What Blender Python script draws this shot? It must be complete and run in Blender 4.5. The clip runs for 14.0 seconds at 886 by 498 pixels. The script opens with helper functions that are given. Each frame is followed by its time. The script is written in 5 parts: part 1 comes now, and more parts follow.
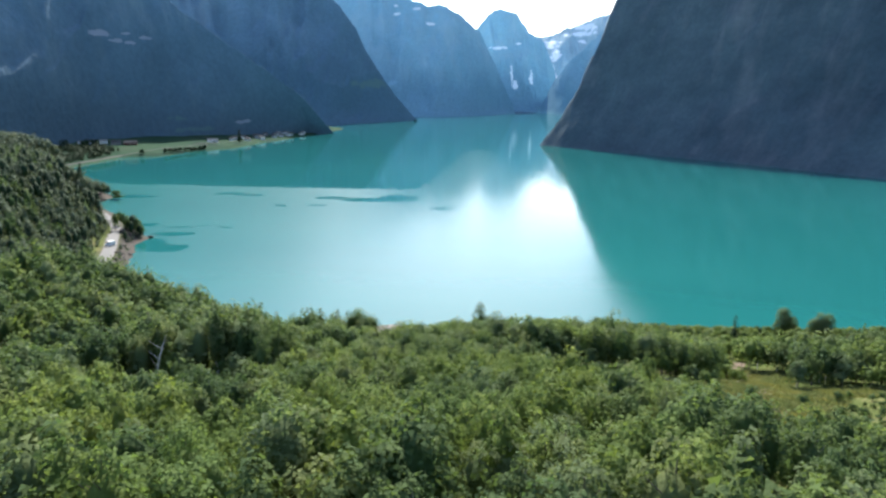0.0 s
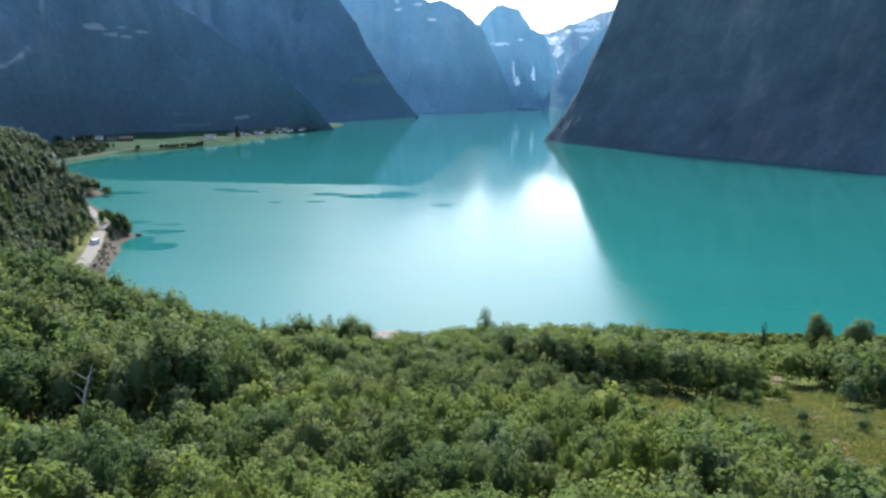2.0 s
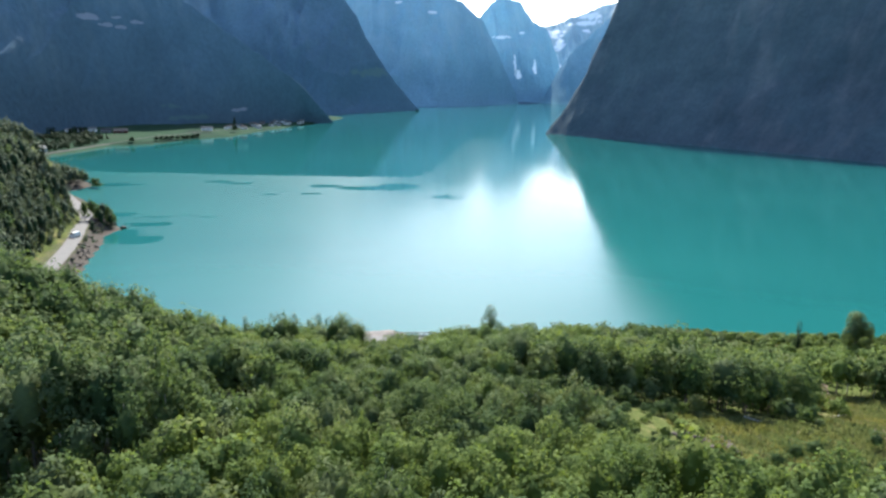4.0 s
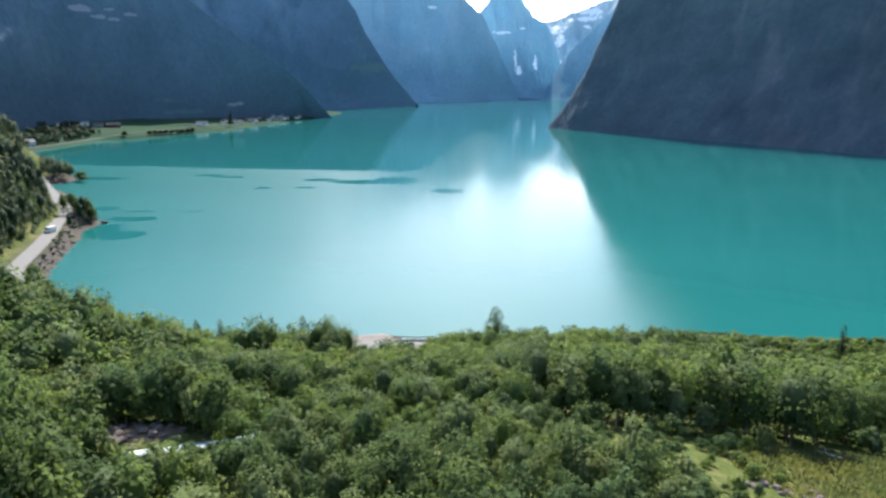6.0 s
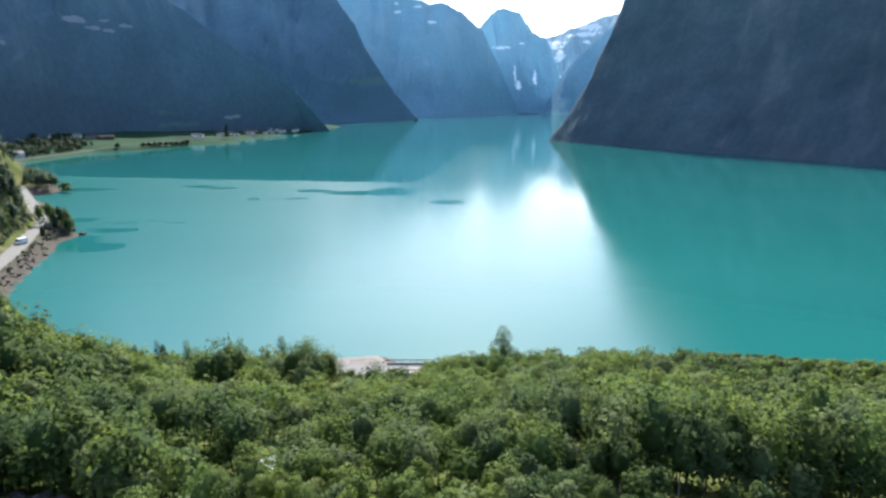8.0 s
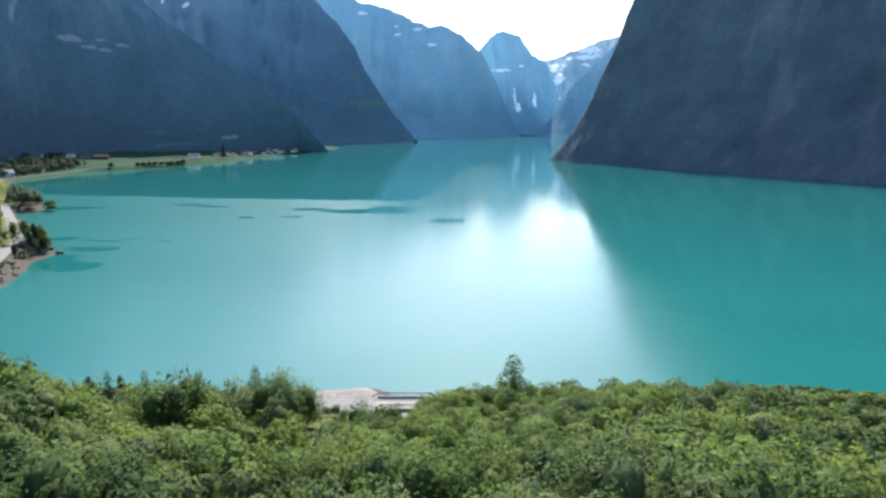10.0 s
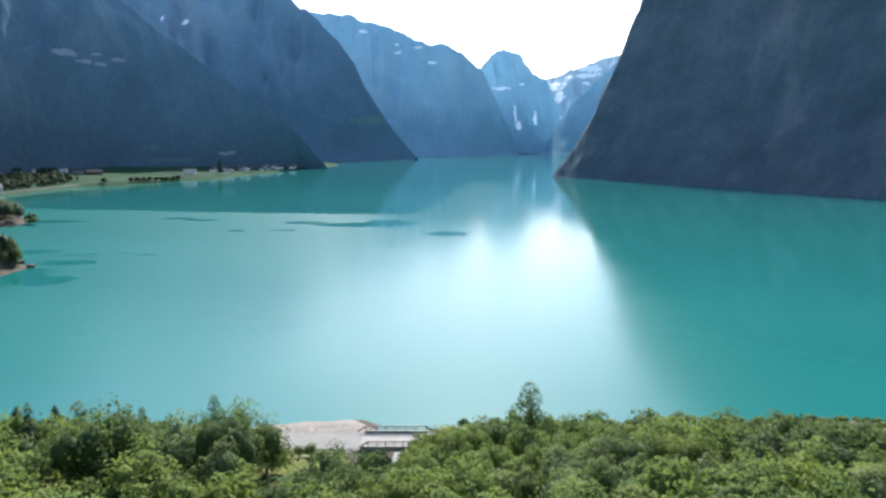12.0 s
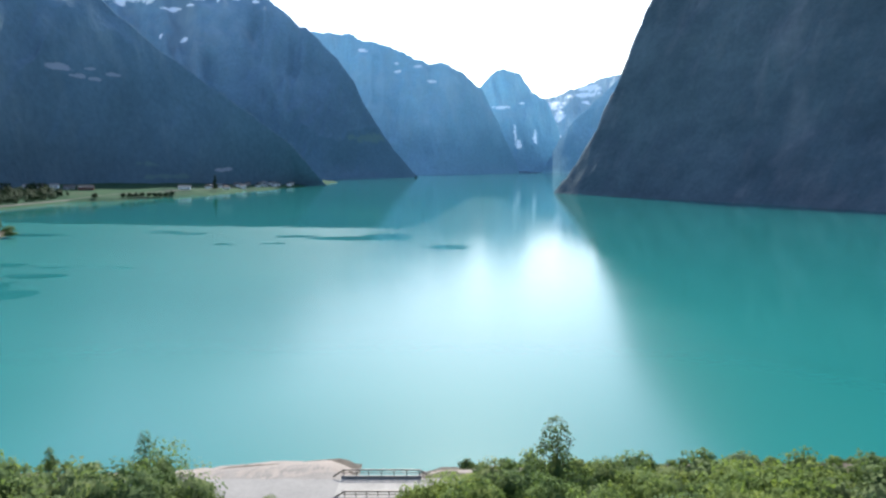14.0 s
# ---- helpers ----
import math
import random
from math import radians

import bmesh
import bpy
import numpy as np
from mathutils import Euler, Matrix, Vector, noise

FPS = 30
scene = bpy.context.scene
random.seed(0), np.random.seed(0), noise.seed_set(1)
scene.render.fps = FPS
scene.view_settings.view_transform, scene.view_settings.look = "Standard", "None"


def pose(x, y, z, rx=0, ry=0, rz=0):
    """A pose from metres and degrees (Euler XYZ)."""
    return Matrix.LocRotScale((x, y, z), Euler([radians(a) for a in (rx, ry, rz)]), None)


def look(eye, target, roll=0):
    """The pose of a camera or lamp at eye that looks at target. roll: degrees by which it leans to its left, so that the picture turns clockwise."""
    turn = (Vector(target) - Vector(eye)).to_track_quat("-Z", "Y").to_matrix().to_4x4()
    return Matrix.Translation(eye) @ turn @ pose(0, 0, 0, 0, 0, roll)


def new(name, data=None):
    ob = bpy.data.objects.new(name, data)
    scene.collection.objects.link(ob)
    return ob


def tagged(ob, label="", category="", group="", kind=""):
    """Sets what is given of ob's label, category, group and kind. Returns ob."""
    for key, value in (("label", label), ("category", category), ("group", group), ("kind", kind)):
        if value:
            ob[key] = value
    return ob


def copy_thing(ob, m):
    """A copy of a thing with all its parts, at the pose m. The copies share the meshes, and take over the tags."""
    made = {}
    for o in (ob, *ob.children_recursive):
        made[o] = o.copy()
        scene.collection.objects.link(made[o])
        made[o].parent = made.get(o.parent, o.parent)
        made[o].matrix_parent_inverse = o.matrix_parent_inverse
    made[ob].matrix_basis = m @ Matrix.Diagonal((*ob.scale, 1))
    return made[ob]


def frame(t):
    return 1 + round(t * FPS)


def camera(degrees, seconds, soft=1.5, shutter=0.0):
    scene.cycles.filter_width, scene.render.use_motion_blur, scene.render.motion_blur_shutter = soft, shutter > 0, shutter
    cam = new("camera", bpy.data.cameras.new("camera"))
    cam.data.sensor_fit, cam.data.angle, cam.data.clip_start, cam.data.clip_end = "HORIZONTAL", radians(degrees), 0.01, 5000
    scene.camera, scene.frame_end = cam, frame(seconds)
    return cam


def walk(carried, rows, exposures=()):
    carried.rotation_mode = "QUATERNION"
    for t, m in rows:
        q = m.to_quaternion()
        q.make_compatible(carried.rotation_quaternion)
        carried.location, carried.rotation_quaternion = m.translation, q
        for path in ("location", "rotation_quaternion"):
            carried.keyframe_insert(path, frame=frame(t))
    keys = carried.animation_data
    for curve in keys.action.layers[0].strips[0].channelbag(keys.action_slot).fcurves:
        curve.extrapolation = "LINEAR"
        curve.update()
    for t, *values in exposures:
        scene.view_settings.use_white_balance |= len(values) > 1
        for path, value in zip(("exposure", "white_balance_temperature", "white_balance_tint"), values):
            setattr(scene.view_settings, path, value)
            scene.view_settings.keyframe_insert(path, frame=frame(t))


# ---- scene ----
cam = camera(62.7, 14.0, soft=2.6)
METRES, EYE, TILT, LEAN, TURN = 154.0, 83.6, -11.9, 0.0, 0.0
ROWS = [
    (0.0, 0.0, 0.0, 0.0, 0.0, 0.0, 0.0),
    (0.5, -0.0001, 0.0321, 0.0033, 0.023, -0.05, 0.0),
    (1.0, -0.0001, 0.0643, 0.0051, 0.066, -0.12, 0.0),
    (1.5, -0.0001, 0.0965, 0.0056, 0.089, -0.18, 0.0),
    (2.0, -0.0002, 0.1293, 0.0047, 0.121, -0.22, 0.0),
    (2.5, -0.0003, 0.1625, 0.0031, 0.134, -0.241, 0.0),
    (3.0, -0.0003, 0.1962, 0.0015, 0.157, -0.333, 0.0),
    (5.5, 0.0004, 0.3689, -0.005, 0.191, -0.89, 0.0),
    (6.0, 0.0004, 0.4055, -0.0068, 0.174, -0.84, 0.0),
    (6.5, 0.0005, 0.4421, -0.0088, 0.167, -0.66, 0.0),
    (7.0, 0.0005, 0.4783, -0.0109, 0.16, -0.37, 0.0),
    (7.5, 0.0006, 0.5143, -0.0131, 0.143, -0.02, 0.0),
    (8.0, 0.0007, 0.55, -0.0152, 0.136, 0.36, 0.0),
    (8.5, 0.0009, 0.5852, -0.0172, 0.139, 0.77, 0.0),
    (11.0, 0.0001, 0.7585, -0.0264, 0.113, 2.95, 0.0),
    (11.5, 0.0006, 0.7984, -0.029, 0.136, 3.29, 0.0),
    (12.0, 0.001, 0.8386, -0.0314, 0.159, 3.61, 0.0),
    (12.5, 0.0016, 0.8789, -0.0338, 0.171, 3.92, 0.0),
    (13.0, 0.002, 0.9189, -0.0362, 0.164, 4.28, 0.0),
    (13.5, 0.0022, 0.9588, -0.0386, 0.157, 4.71, 0.0),
    (14.0, 0.0025, 0.9985, -0.0409, 0.15, 5.17, 0.0),
]
walk(cam, [(t, pose(0, 0, EYE, TILT, LEAN, TURN) @ pose(METRES * x, METRES * y, METRES * z, 90 + pitch, roll, yaw)) for t, x, y, z, yaw, pitch, roll in ROWS], [(0.0, 1.25, 6250, 10.5), (14.0, 1.25, 6250, 10.5)])

# ---- world, sun, exposure ----
SUN_ELEV, SUN_AZ = 41.5, 2.0          # degrees; azimuth from straight ahead (+y), positive to the right
world = bpy.data.worlds.new("sky")
scene.world = world
world.use_nodes = True
wn = world.node_tree
wn.nodes.clear()
sky = wn.nodes.new("ShaderNodeTexSky")
sky.sky_type = "NISHITA"
sky.sun_disc = False
sky.sun_elevation = radians(SUN_ELEV)
sky.sun_rotation = radians(SUN_AZ)
sky.altitude = 100
sky.air_density, sky.dust_density, sky.ozone_density = 1.0, 1.1, 0.8
bg = wn.nodes.new("ShaderNodeBackground")
bg.inputs["Strength"].default_value = 0.15
wo = wn.nodes.new("ShaderNodeOutputWorld")
wn.links.new(sky.outputs[0], bg.inputs[0])
wn.links.new(bg.outputs[0], wo.inputs[0])
sun = new("sun", bpy.data.lights.new("sun", "SUN"))
sun.data.energy, sun.data.angle, sun.data.color = 5.0, radians(0.6), (1.0, 0.94, 0.82)
ea, aa = radians(SUN_ELEV), radians(SUN_AZ)
sun_dir = Vector((math.sin(aa) * math.cos(ea), math.cos(aa) * math.cos(ea), math.sin(ea)))
sun.matrix_world = look(sun_dir * 500, (0, 0, 0))


# ---- small numeric helpers ----
def smooth(a, b, x):
    t = np.clip((np.asarray(x, float) - a) / (b - a), 0, 1)
    return t * t * (3 - 2 * t)


def lattice(ix, iy, seed):
    h = (ix.astype(np.int64) * 374761393 + iy.astype(np.int64) * 668265263 + seed * 69069) & 0x7FFFFFFF
    h = ((h ^ (h >> 13)) * 1274126177) & 0x7FFFFFFF
    return ((h ^ (h >> 16)) & 0xFFFF) / 65535.0


def value_noise(x, y, seed=0):
    x, y = np.asarray(x, float), np.asarray(y, float)
    ix, iy = np.floor(x), np.floor(y)
    fx, fy = x - ix, y - iy
    fx, fy = fx * fx * (3 - 2 * fx), fy * fy * (3 - 2 * fy)
    a, b = lattice(ix, iy, seed), lattice(ix + 1, iy, seed)
    c, d = lattice(ix, iy + 1, seed), lattice(ix + 1, iy + 1, seed)
    return (a + (b - a) * fx) * (1 - fy) + (c + (d - c) * fx) * fy


def fractal(x, y, octaves=4, seed=0, gain=0.5):
    """Fractal noise, about -1 to 1."""
    total, amp, norm = 0, 1.0, 0
    for k in range(octaves):
        total = total + amp * (value_noise(np.asarray(x) * 2 ** k + 17.3 * k, np.asarray(y) * 2 ** k - 9.1 * k, seed + k) * 2 - 1)
        norm += amp
        amp *= gain
    return total / norm


def line_distance(px, py, line):
    """Distance of points from a polyline, and the place along it (index plus fraction)."""
    best, where = np.full(np.shape(px), 1e9), np.zeros(np.shape(px))
    for k, ((x0, y0), (x1, y1)) in enumerate(zip(line, line[1:])):
        dx, dy = x1 - x0, y1 - y0
        t = np.clip(((px - x0) * dx + (py - y0) * dy) / (dx * dx + dy * dy), 0, 1)
        d = np.hypot(px - x0 - t * dx, py - y0 - t * dy)
        where = np.where(d < best, k + t, where)
        best = np.minimum(best, d)
    return best, where


def inside(px, py, poly):
    odd = np.zeros(np.shape(px), bool)
    for (x0, y0), (x1, y1) in zip(poly, poly[1:] + poly[:1]):
        cross = ((y0 > py) != (y1 > py)) & (px < (x1 - x0) * (py - y0) / ((y1 - y0) or 1e-9) + x0)
        odd ^= cross
    return odd


def mesh_from(name, verts, faces, material=None, smooth_faces=False):
    """A mesh from numpy arrays; faces all have the same number of corners."""
    me = bpy.data.meshes.new(name)
    verts, faces = np.ascontiguousarray(verts, np.float32), np.ascontiguousarray(faces, np.int32)
    n, k = faces.shape
    me.vertices.add(len(verts))
    me.vertices.foreach_set("co", verts.ravel())
    me.loops.add(n * k)
    me.loops.foreach_set("vertex_index", faces.ravel())
    me.polygons.add(n)
    me.polygons.foreach_set("loop_start", np.arange(0, n * k, k, dtype=np.int32))
    me.polygons.foreach_set("loop_total", np.full(n, k, np.int32))
    if smooth_faces:
        me.polygons.foreach_set("use_smooth", np.ones(n, bool))
    me.update(calc_edges=True)
    if material:
        me.materials.append(material)
    return me


def grid_faces(nu, nv):
    i = np.arange(nu - 1)[:, None] * nv + np.arange(nv - 1)[None, :]
    i = i.ravel()
    return np.stack([i, i + nv, i + nv + 1, i + 1], 1)


def part(name, bm, material, parent, label=""):
    """Links a bmesh (or a ready mesh) as one mesh object under a thing or a part."""
    if isinstance(bm, bpy.types.Mesh):
        me = bm
    else:
        me = bpy.data.meshes.new(name)
        bm.to_mesh(me)
        bm.free()
    if material and not me.materials:
        me.materials.append(material)
    ob = new(name, me)
    ob.parent = parent
    return tagged(ob, label) if label else ob


def box(bm, size, at=(0, 0, 0), turn=None, bevel=0.0):
    m = Matrix.Translation(at) @ (turn or Matrix()) @ Matrix.Diagonal((*size, 1))
    made = bmesh.ops.create_cube(bm, size=1, matrix=m)
    if bevel:
        edges = list({e for v in made["verts"] for e in v.link_edges})
        bmesh.ops.bevel(bm, geom=edges, offset=bevel, segments=1, affect="EDGES")
    return bm


# ---- materials ----
class Nodes:
    """A short way to write node materials."""

    def __init__(self, name):
        self.m = bpy.data.materials.new(name)
        self.m.use_nodes = True
        self.t = self.m.node_tree
        self.t.nodes.clear()
        self.out = self.t.nodes.new("ShaderNodeOutputMaterial")

    def n(self, kind, ins=None, **attrs):
        node = self.t.nodes.new("ShaderNode" + kind)
        for k, v in attrs.items():
            setattr(node, k, v)
        for k, v in (ins or {}).items():
            self.put(node.inputs[k], v)
        return node

    def put(self, socket, v):
        if isinstance(v, bpy.types.NodeSocket):
            self.t.links.new(v, socket)
        elif isinstance(v, bpy.types.Node):
            self.t.links.new(v.outputs[0], socket)
        else:
            socket.default_value = v

    def math(self, op, a, b=0.0):
        return self.n("Math", {0: a, 1: b}, operation=op).outputs[0]

    def noise(self, scale, detail=4, vec=None, rough=0.55):
        node = self.n("TexNoise", {"Scale": scale, "Detail": detail, "Roughness": rough})
        if vec is not None:
            self.put(node.inputs["Vector"], vec)
        return node.outputs[0]

    def ramp(self, fac, stops):
        node = self.n("ValToRGB", {0: fac})
        el = node.color_ramp.elements
        while len(el) < len(stops):
            el.new(0.5)
        for e, (p, c) in zip(el, stops):
            e.position = p
            e.color = (*c, 1) if len(c) == 3 else c
        return node.outputs[0]

    def mix(self, fac, a, b, mode="MIX"):
        node = self.n("Mix", data_type="RGBA", blend_type=mode)
        for i, v in ((0, fac), (6, a), (7, b)):
            if isinstance(v, tuple) and len(v) == 3:
                v = (*v, 1)
            self.put(node.inputs[i], v)
        return node.outputs[2]

    def end(self, shader):
        self.put(self.out.inputs[0], shader)
        return self.m


def where(m, scale=(1, 1, 1)):
    """World-place coordinates, stretched."""
    geo = m.n("NewGeometry")
    return m.n("Mapping", {"Vector": geo.outputs["Position"], "Scale": scale}).outputs[0]


def plain(name, colour, rough=0.7, metal=0.0, vary=0.15, scale=3.0, bump=0.0):
    """A surface of one colour with grain and broader stains."""
    m = Nodes(name)
    pos = where(m)
    f = m.math("ADD", m.math("MULTIPLY", m.noise(scale, 5, pos), 0.6), m.math("MULTIPLY", m.noise(scale * 0.13, 3, pos), 0.4))
    dark = tuple(c * (1 - vary) for c in colour)
    light = tuple(min(1, c * (1 + vary)) for c in colour)
    col = m.ramp(f, [(0.3, dark), (0.7, light)])
    b = m.n("BsdfPrincipled", {"Base Color": col, "Roughness": rough, "Metallic": metal, "Specular IOR Level": 0.08 if rough > 0.65 else 0.5})
    if bump:
        m.put(b.inputs["Normal"], m.n("Bump", {"Height": f, "Strength": 1.0, "Distance": bump}))
    return m.end(b)


def leaves(name, dark, mid, light, through_light=0.4):
    """Foliage: every leaf and every patch of the wood a little different, light passing through."""
    m = Nodes(name)
    geo = m.n("NewGeometry")
    pos = geo.outputs["Position"]
    f = m.math("ADD", m.math("MULTIPLY", geo.outputs["Random Per Island"], 0.18),
               m.math("ADD", m.math("MULTIPLY", m.noise(0.28, 2, pos), 0.66), m.math("MULTIPLY", m.noise(0.035, 2, pos), 0.35)))
    col = m.ramp(f, [(0.3, dark), (0.62, mid), (0.92, light)])
    col = m.mix(1.0, col, m.ramp(m.noise(0.17, 1, pos), [(0.36, (0.9, 0.97, 1.04)), (0.5, (0.98, 1, 1.0)), (0.64, (1.1, 1.05, 0.88))]), "MULTIPLY")
    grain = m.noise(2.6, 4, pos, 0.7)
    col = m.mix(1.0, col, m.ramp(grain, [(0.32, (0.88, 0.89, 0.9)), (0.5, (1, 1, 1)), (0.68, (1.13, 1.12, 1.08))]), "MULTIPLY")
    bump = m.n("Bump", {"Height": grain, "Strength": 0.5, "Distance": 0.3})
    d = m.n("BsdfPrincipled", {"Base Color": col, "Roughness": 0.75, "Specular IOR Level": 0.1, "Normal": bump})
    t = m.n("BsdfTranslucent", {0: m.mix(1.0, col, (1.0, 1.0, 0.72), "MULTIPLY")})
    return m.end(m.n("MixShader", {0: through_light, 1: d, 2: t}))


def rock_face(name, forest, rock, pale, forest_share=0.5, scale=1.0, snow_above=None, snow_amount=0.5, spots=(), woods=None, haze_line=300.0, contrast=1.0, haze_gain=None):
    """A mountainside: woods and bare rock in streaks down the slope, scree, and snow in the hollows high up; aerial
    haze is put into the colours.
    """
    m = Nodes(name)
    pos = where(m)
    streak = where(m, (1.0, 1.0, 0.28))
    broad = m.noise(0.0035 * scale, 5, pos, 0.6)
    fine = m.noise(0.03 * scale, 6, streak, 0.65)
    tiny = m.noise(0.16 * scale, 4, pos, 0.6)
    f = m.math("ADD", m.math("MULTIPLY", broad, 0.5), m.math("MULTIPLY", fine, 0.5))
    wood = m.mix(tiny, tuple(c * 0.75 for c in forest), tuple(c * 1.2 for c in forest))
    stone = m.mix(fine, tuple(c * 0.7 for c in rock), pale)
    lo = 0.36 + 0.3 * forest_share - 0.07
    col = m.mix(m.ramp(f, [(lo, (0, 0, 0)), (lo + 0.14, (1, 1, 1))]), wood, stone)
    # Lower contrast fades the colour mottling of far slopes, as haze would.
    def grade(tint):
        return tuple(1 + (c - 1) * contrast for c in tint)

    patchy = m.noise(0.013 * scale, 4, where(m, (1, 1, 1.6)), 0.6)
    col = m.mix(1.0, col, m.ramp(patchy, [(0.3, grade((0.74, 0.76, 0.78))), (0.7, grade((1.2, 1.18, 1.15)))]), "MULTIPLY")
    # Broad dark and light bands in the colour stand in for relief shading.
    relief_tone = m.noise(0.0045 * scale, 4, where(m, (1.0, 0.6, 0.45)), 0.55)
    col = m.mix(1.0, col, m.ramp(relief_tone, [(0.34, grade((0.66, 0.7, 0.74))), (0.5, (1, 1, 1)), (0.66, grade((1.28, 1.24, 1.2)))]), "MULTIPLY")
    # Dark woods below, paler rock above; the gradient paints in valley haze.
    if woods:
        z = m.n("SeparateXYZ", {0: m.n("NewGeometry").outputs["Position"]}).outputs[2]
        limit = m.math("ADD", z, m.math("MULTIPLY", m.math("SUBTRACT", m.noise(0.006 * scale, 5, pos, 0.6), 0.5), haze_line * 1.1))
        share = m.n("MapRange", {0: limit, 1: haze_line * 1.3, 2: haze_line * 0.35}).outputs[0]
        stand = m.mix(tiny, tuple(c * 0.7 for c in woods), tuple(c * 1.3 for c in woods))
        # Fades the dark tone along y, painting haze that thickens with distance.
        if haze_gain:
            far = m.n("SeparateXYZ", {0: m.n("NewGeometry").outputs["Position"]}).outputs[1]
            share = m.math("MULTIPLY", share, m.n("MapRange", {0: far, 1: haze_gain[0], 2: haze_gain[1], 3: 1.0, 4: 0.5}).outputs[0])
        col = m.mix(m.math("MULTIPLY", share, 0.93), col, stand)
    if snow_above is not None:
        z = m.n("SeparateXYZ", {0: m.n("NewGeometry").outputs["Position"]}).outputs[2]
        high = m.n("MapRange", {0: z, 1: snow_above, 2: snow_above * 1.5}).outputs[0]
        hollow = m.ramp(m.noise(0.012 * scale, 5, where(m, (1, 1, 0.7)), 0.6), [(0.66 - 0.16 * snow_amount, (0, 0, 0)), (0.70 - 0.16 * snow_amount, (1, 1, 1))])
        col = m.mix(m.math("MULTIPLY", high, hollow), col, (0.85, 0.87, 0.9))
    if spots:
        bend = m.n("VectorMath", {0: m.n("TexNoise", {"Vector": pos, "Scale": 0.045 * scale, "Detail": 6.0}).outputs["Color"], 1: (0.5, 0.5, 0.5)}, operation="SUBTRACT")
        for x, z, a, b, tint in spots:
            v = m.n("VectorMath", {0: m.n("NewGeometry").outputs["Position"], 1: (x, 0, z)}, operation="SUBTRACT")
            v = m.n("VectorMath", {0: v, 1: (1 / a, 0, 1 / b)}, operation="MULTIPLY")
            v = m.n("VectorMath", {0: v, 1: m.n("VectorMath", {0: bend, 1: (3.6, 0, 3.0)}, operation="MULTIPLY")}, operation="ADD")
            r = m.n("VectorMath", {0: v}, operation="LENGTH").outputs["Value"]
            col = m.mix(m.n("MapRange", {0: r, 1: 1.1, 2: 0.8}).outputs[0], col, tint)
    bump = m.n("Bump", {"Height": m.math("ADD", fine, m.math("MULTIPLY", tiny, 0.4)), "Strength": 0.6, "Distance": 6.0 / scale})
    return m.end(m.n("BsdfPrincipled", {"Base Color": col, "Roughness": 0.9, "Normal": bump, "Specular IOR Level": 0.03}))


MAT = {}
MAT["leaf"] = leaves("leaf_green", (0.057, 0.099, 0.030), (0.131, 0.185, 0.053), (0.200, 0.246, 0.076), 0.5)
MAT["leaf_dark"] = leaves("leaf_dark_green", (0.038, 0.070, 0.028), (0.081, 0.125, 0.046), (0.134, 0.180, 0.066), 0.5)
MAT["leaf_grey"] = leaves("leaf_grey_green", (0.072, 0.104, 0.047), (0.134, 0.176, 0.077), (0.191, 0.228, 0.100), 0.5)
# Hill foliage, greyed and blued to put haze into the leaf colour.
MAT["leaf_hazed"] = leaves("leaf_hill_hazed", (0.048, 0.069, 0.047), (0.094, 0.121, 0.081), (0.144, 0.172, 0.112), 0.35)
MAT["needles"] = leaves("needles", (0.010, 0.024, 0.012), (0.022, 0.042, 0.020), (0.045, 0.070, 0.030), 0.15)
MAT["bark"] = plain("bark", (0.13, 0.11, 0.09), 0.9, 0, 0.5, 6)
MAT["birch_bark"] = plain("birch_bark", (0.42, 0.40, 0.36), 0.8, 0, 0.5, 5)
MAT["road"] = plain("asphalt_worn", (0.175, 0.172, 0.168), 0.85, 0, 0.15, 2)
MAT["road_dark"] = plain("asphalt_dull", (0.085, 0.085, 0.083), 0.85, 0, 0.2, 1)
MAT["bank_stone"] = plain("bank_stone", (0.075, 0.068, 0.062), 0.85, 0, 0.4, 2.0, 0.1)
MAT["gravel"] = plain("gravel", (0.16, 0.15, 0.142), 0.9, 0, 0.25, 4)
MAT["stone"] = plain("stone", (0.125, 0.104, 0.092), 0.85, 0, 0.45, 2.2, 0.1)
MAT["steel"] = plain("rail_steel", (0.10, 0.09, 0.085), 0.5, 0.6, 0.3, 6)
MAT["white"] = plain("white_paint", (0.78, 0.78, 0.76), 0.5, 0, 0.06, 2)
MAT["glass_dark"] = plain("dark_glass", (0.02, 0.025, 0.03), 0.08, 0, 0.1, 1)
MAT["rubber"] = plain("rubber", (0.02, 0.02, 0.02), 0.8, 0, 0.2, 8)
MAT["roof"] = plain("roof_slate", (0.09, 0.085, 0.085), 0.7, 0, 0.25, 2)
MAT["red"] = plain("red_wood_paint", (0.13, 0.055, 0.045), 0.7, 0, 0.2, 2)
MAT["concrete"] = plain("concrete", (0.22, 0.215, 0.205), 0.85, 0, 0.2, 2)

# The scree and grass tints have aerial haze mixed in as extra blue.
SNOW, HAZED_SCREE, HAZED_GRASS = (0.80, 0.82, 0.86), (0.27, 0.29, 0.35), (0.105, 0.170, 0.185)


def spot(px, py, a, b, dist, tint):
    """A patch on a slope, placed from pixel x, y at a chosen distance to fit the camera's view."""
    k = (dist - 149.2) / 1287.0
    return ((px - 787) * k, 45.7 + (289.5 - py) * k, a * k, b * k, tint)


# Aerial haze is put into these base colours, bluer and paler with distance.
MAT["mount_near"] = rock_face("mountainside_near_hazed", (0.068, 0.097, 0.117), (0.087, 0.114, 0.134), (0.143, 0.160, 0.181), 0.8, 1.0)
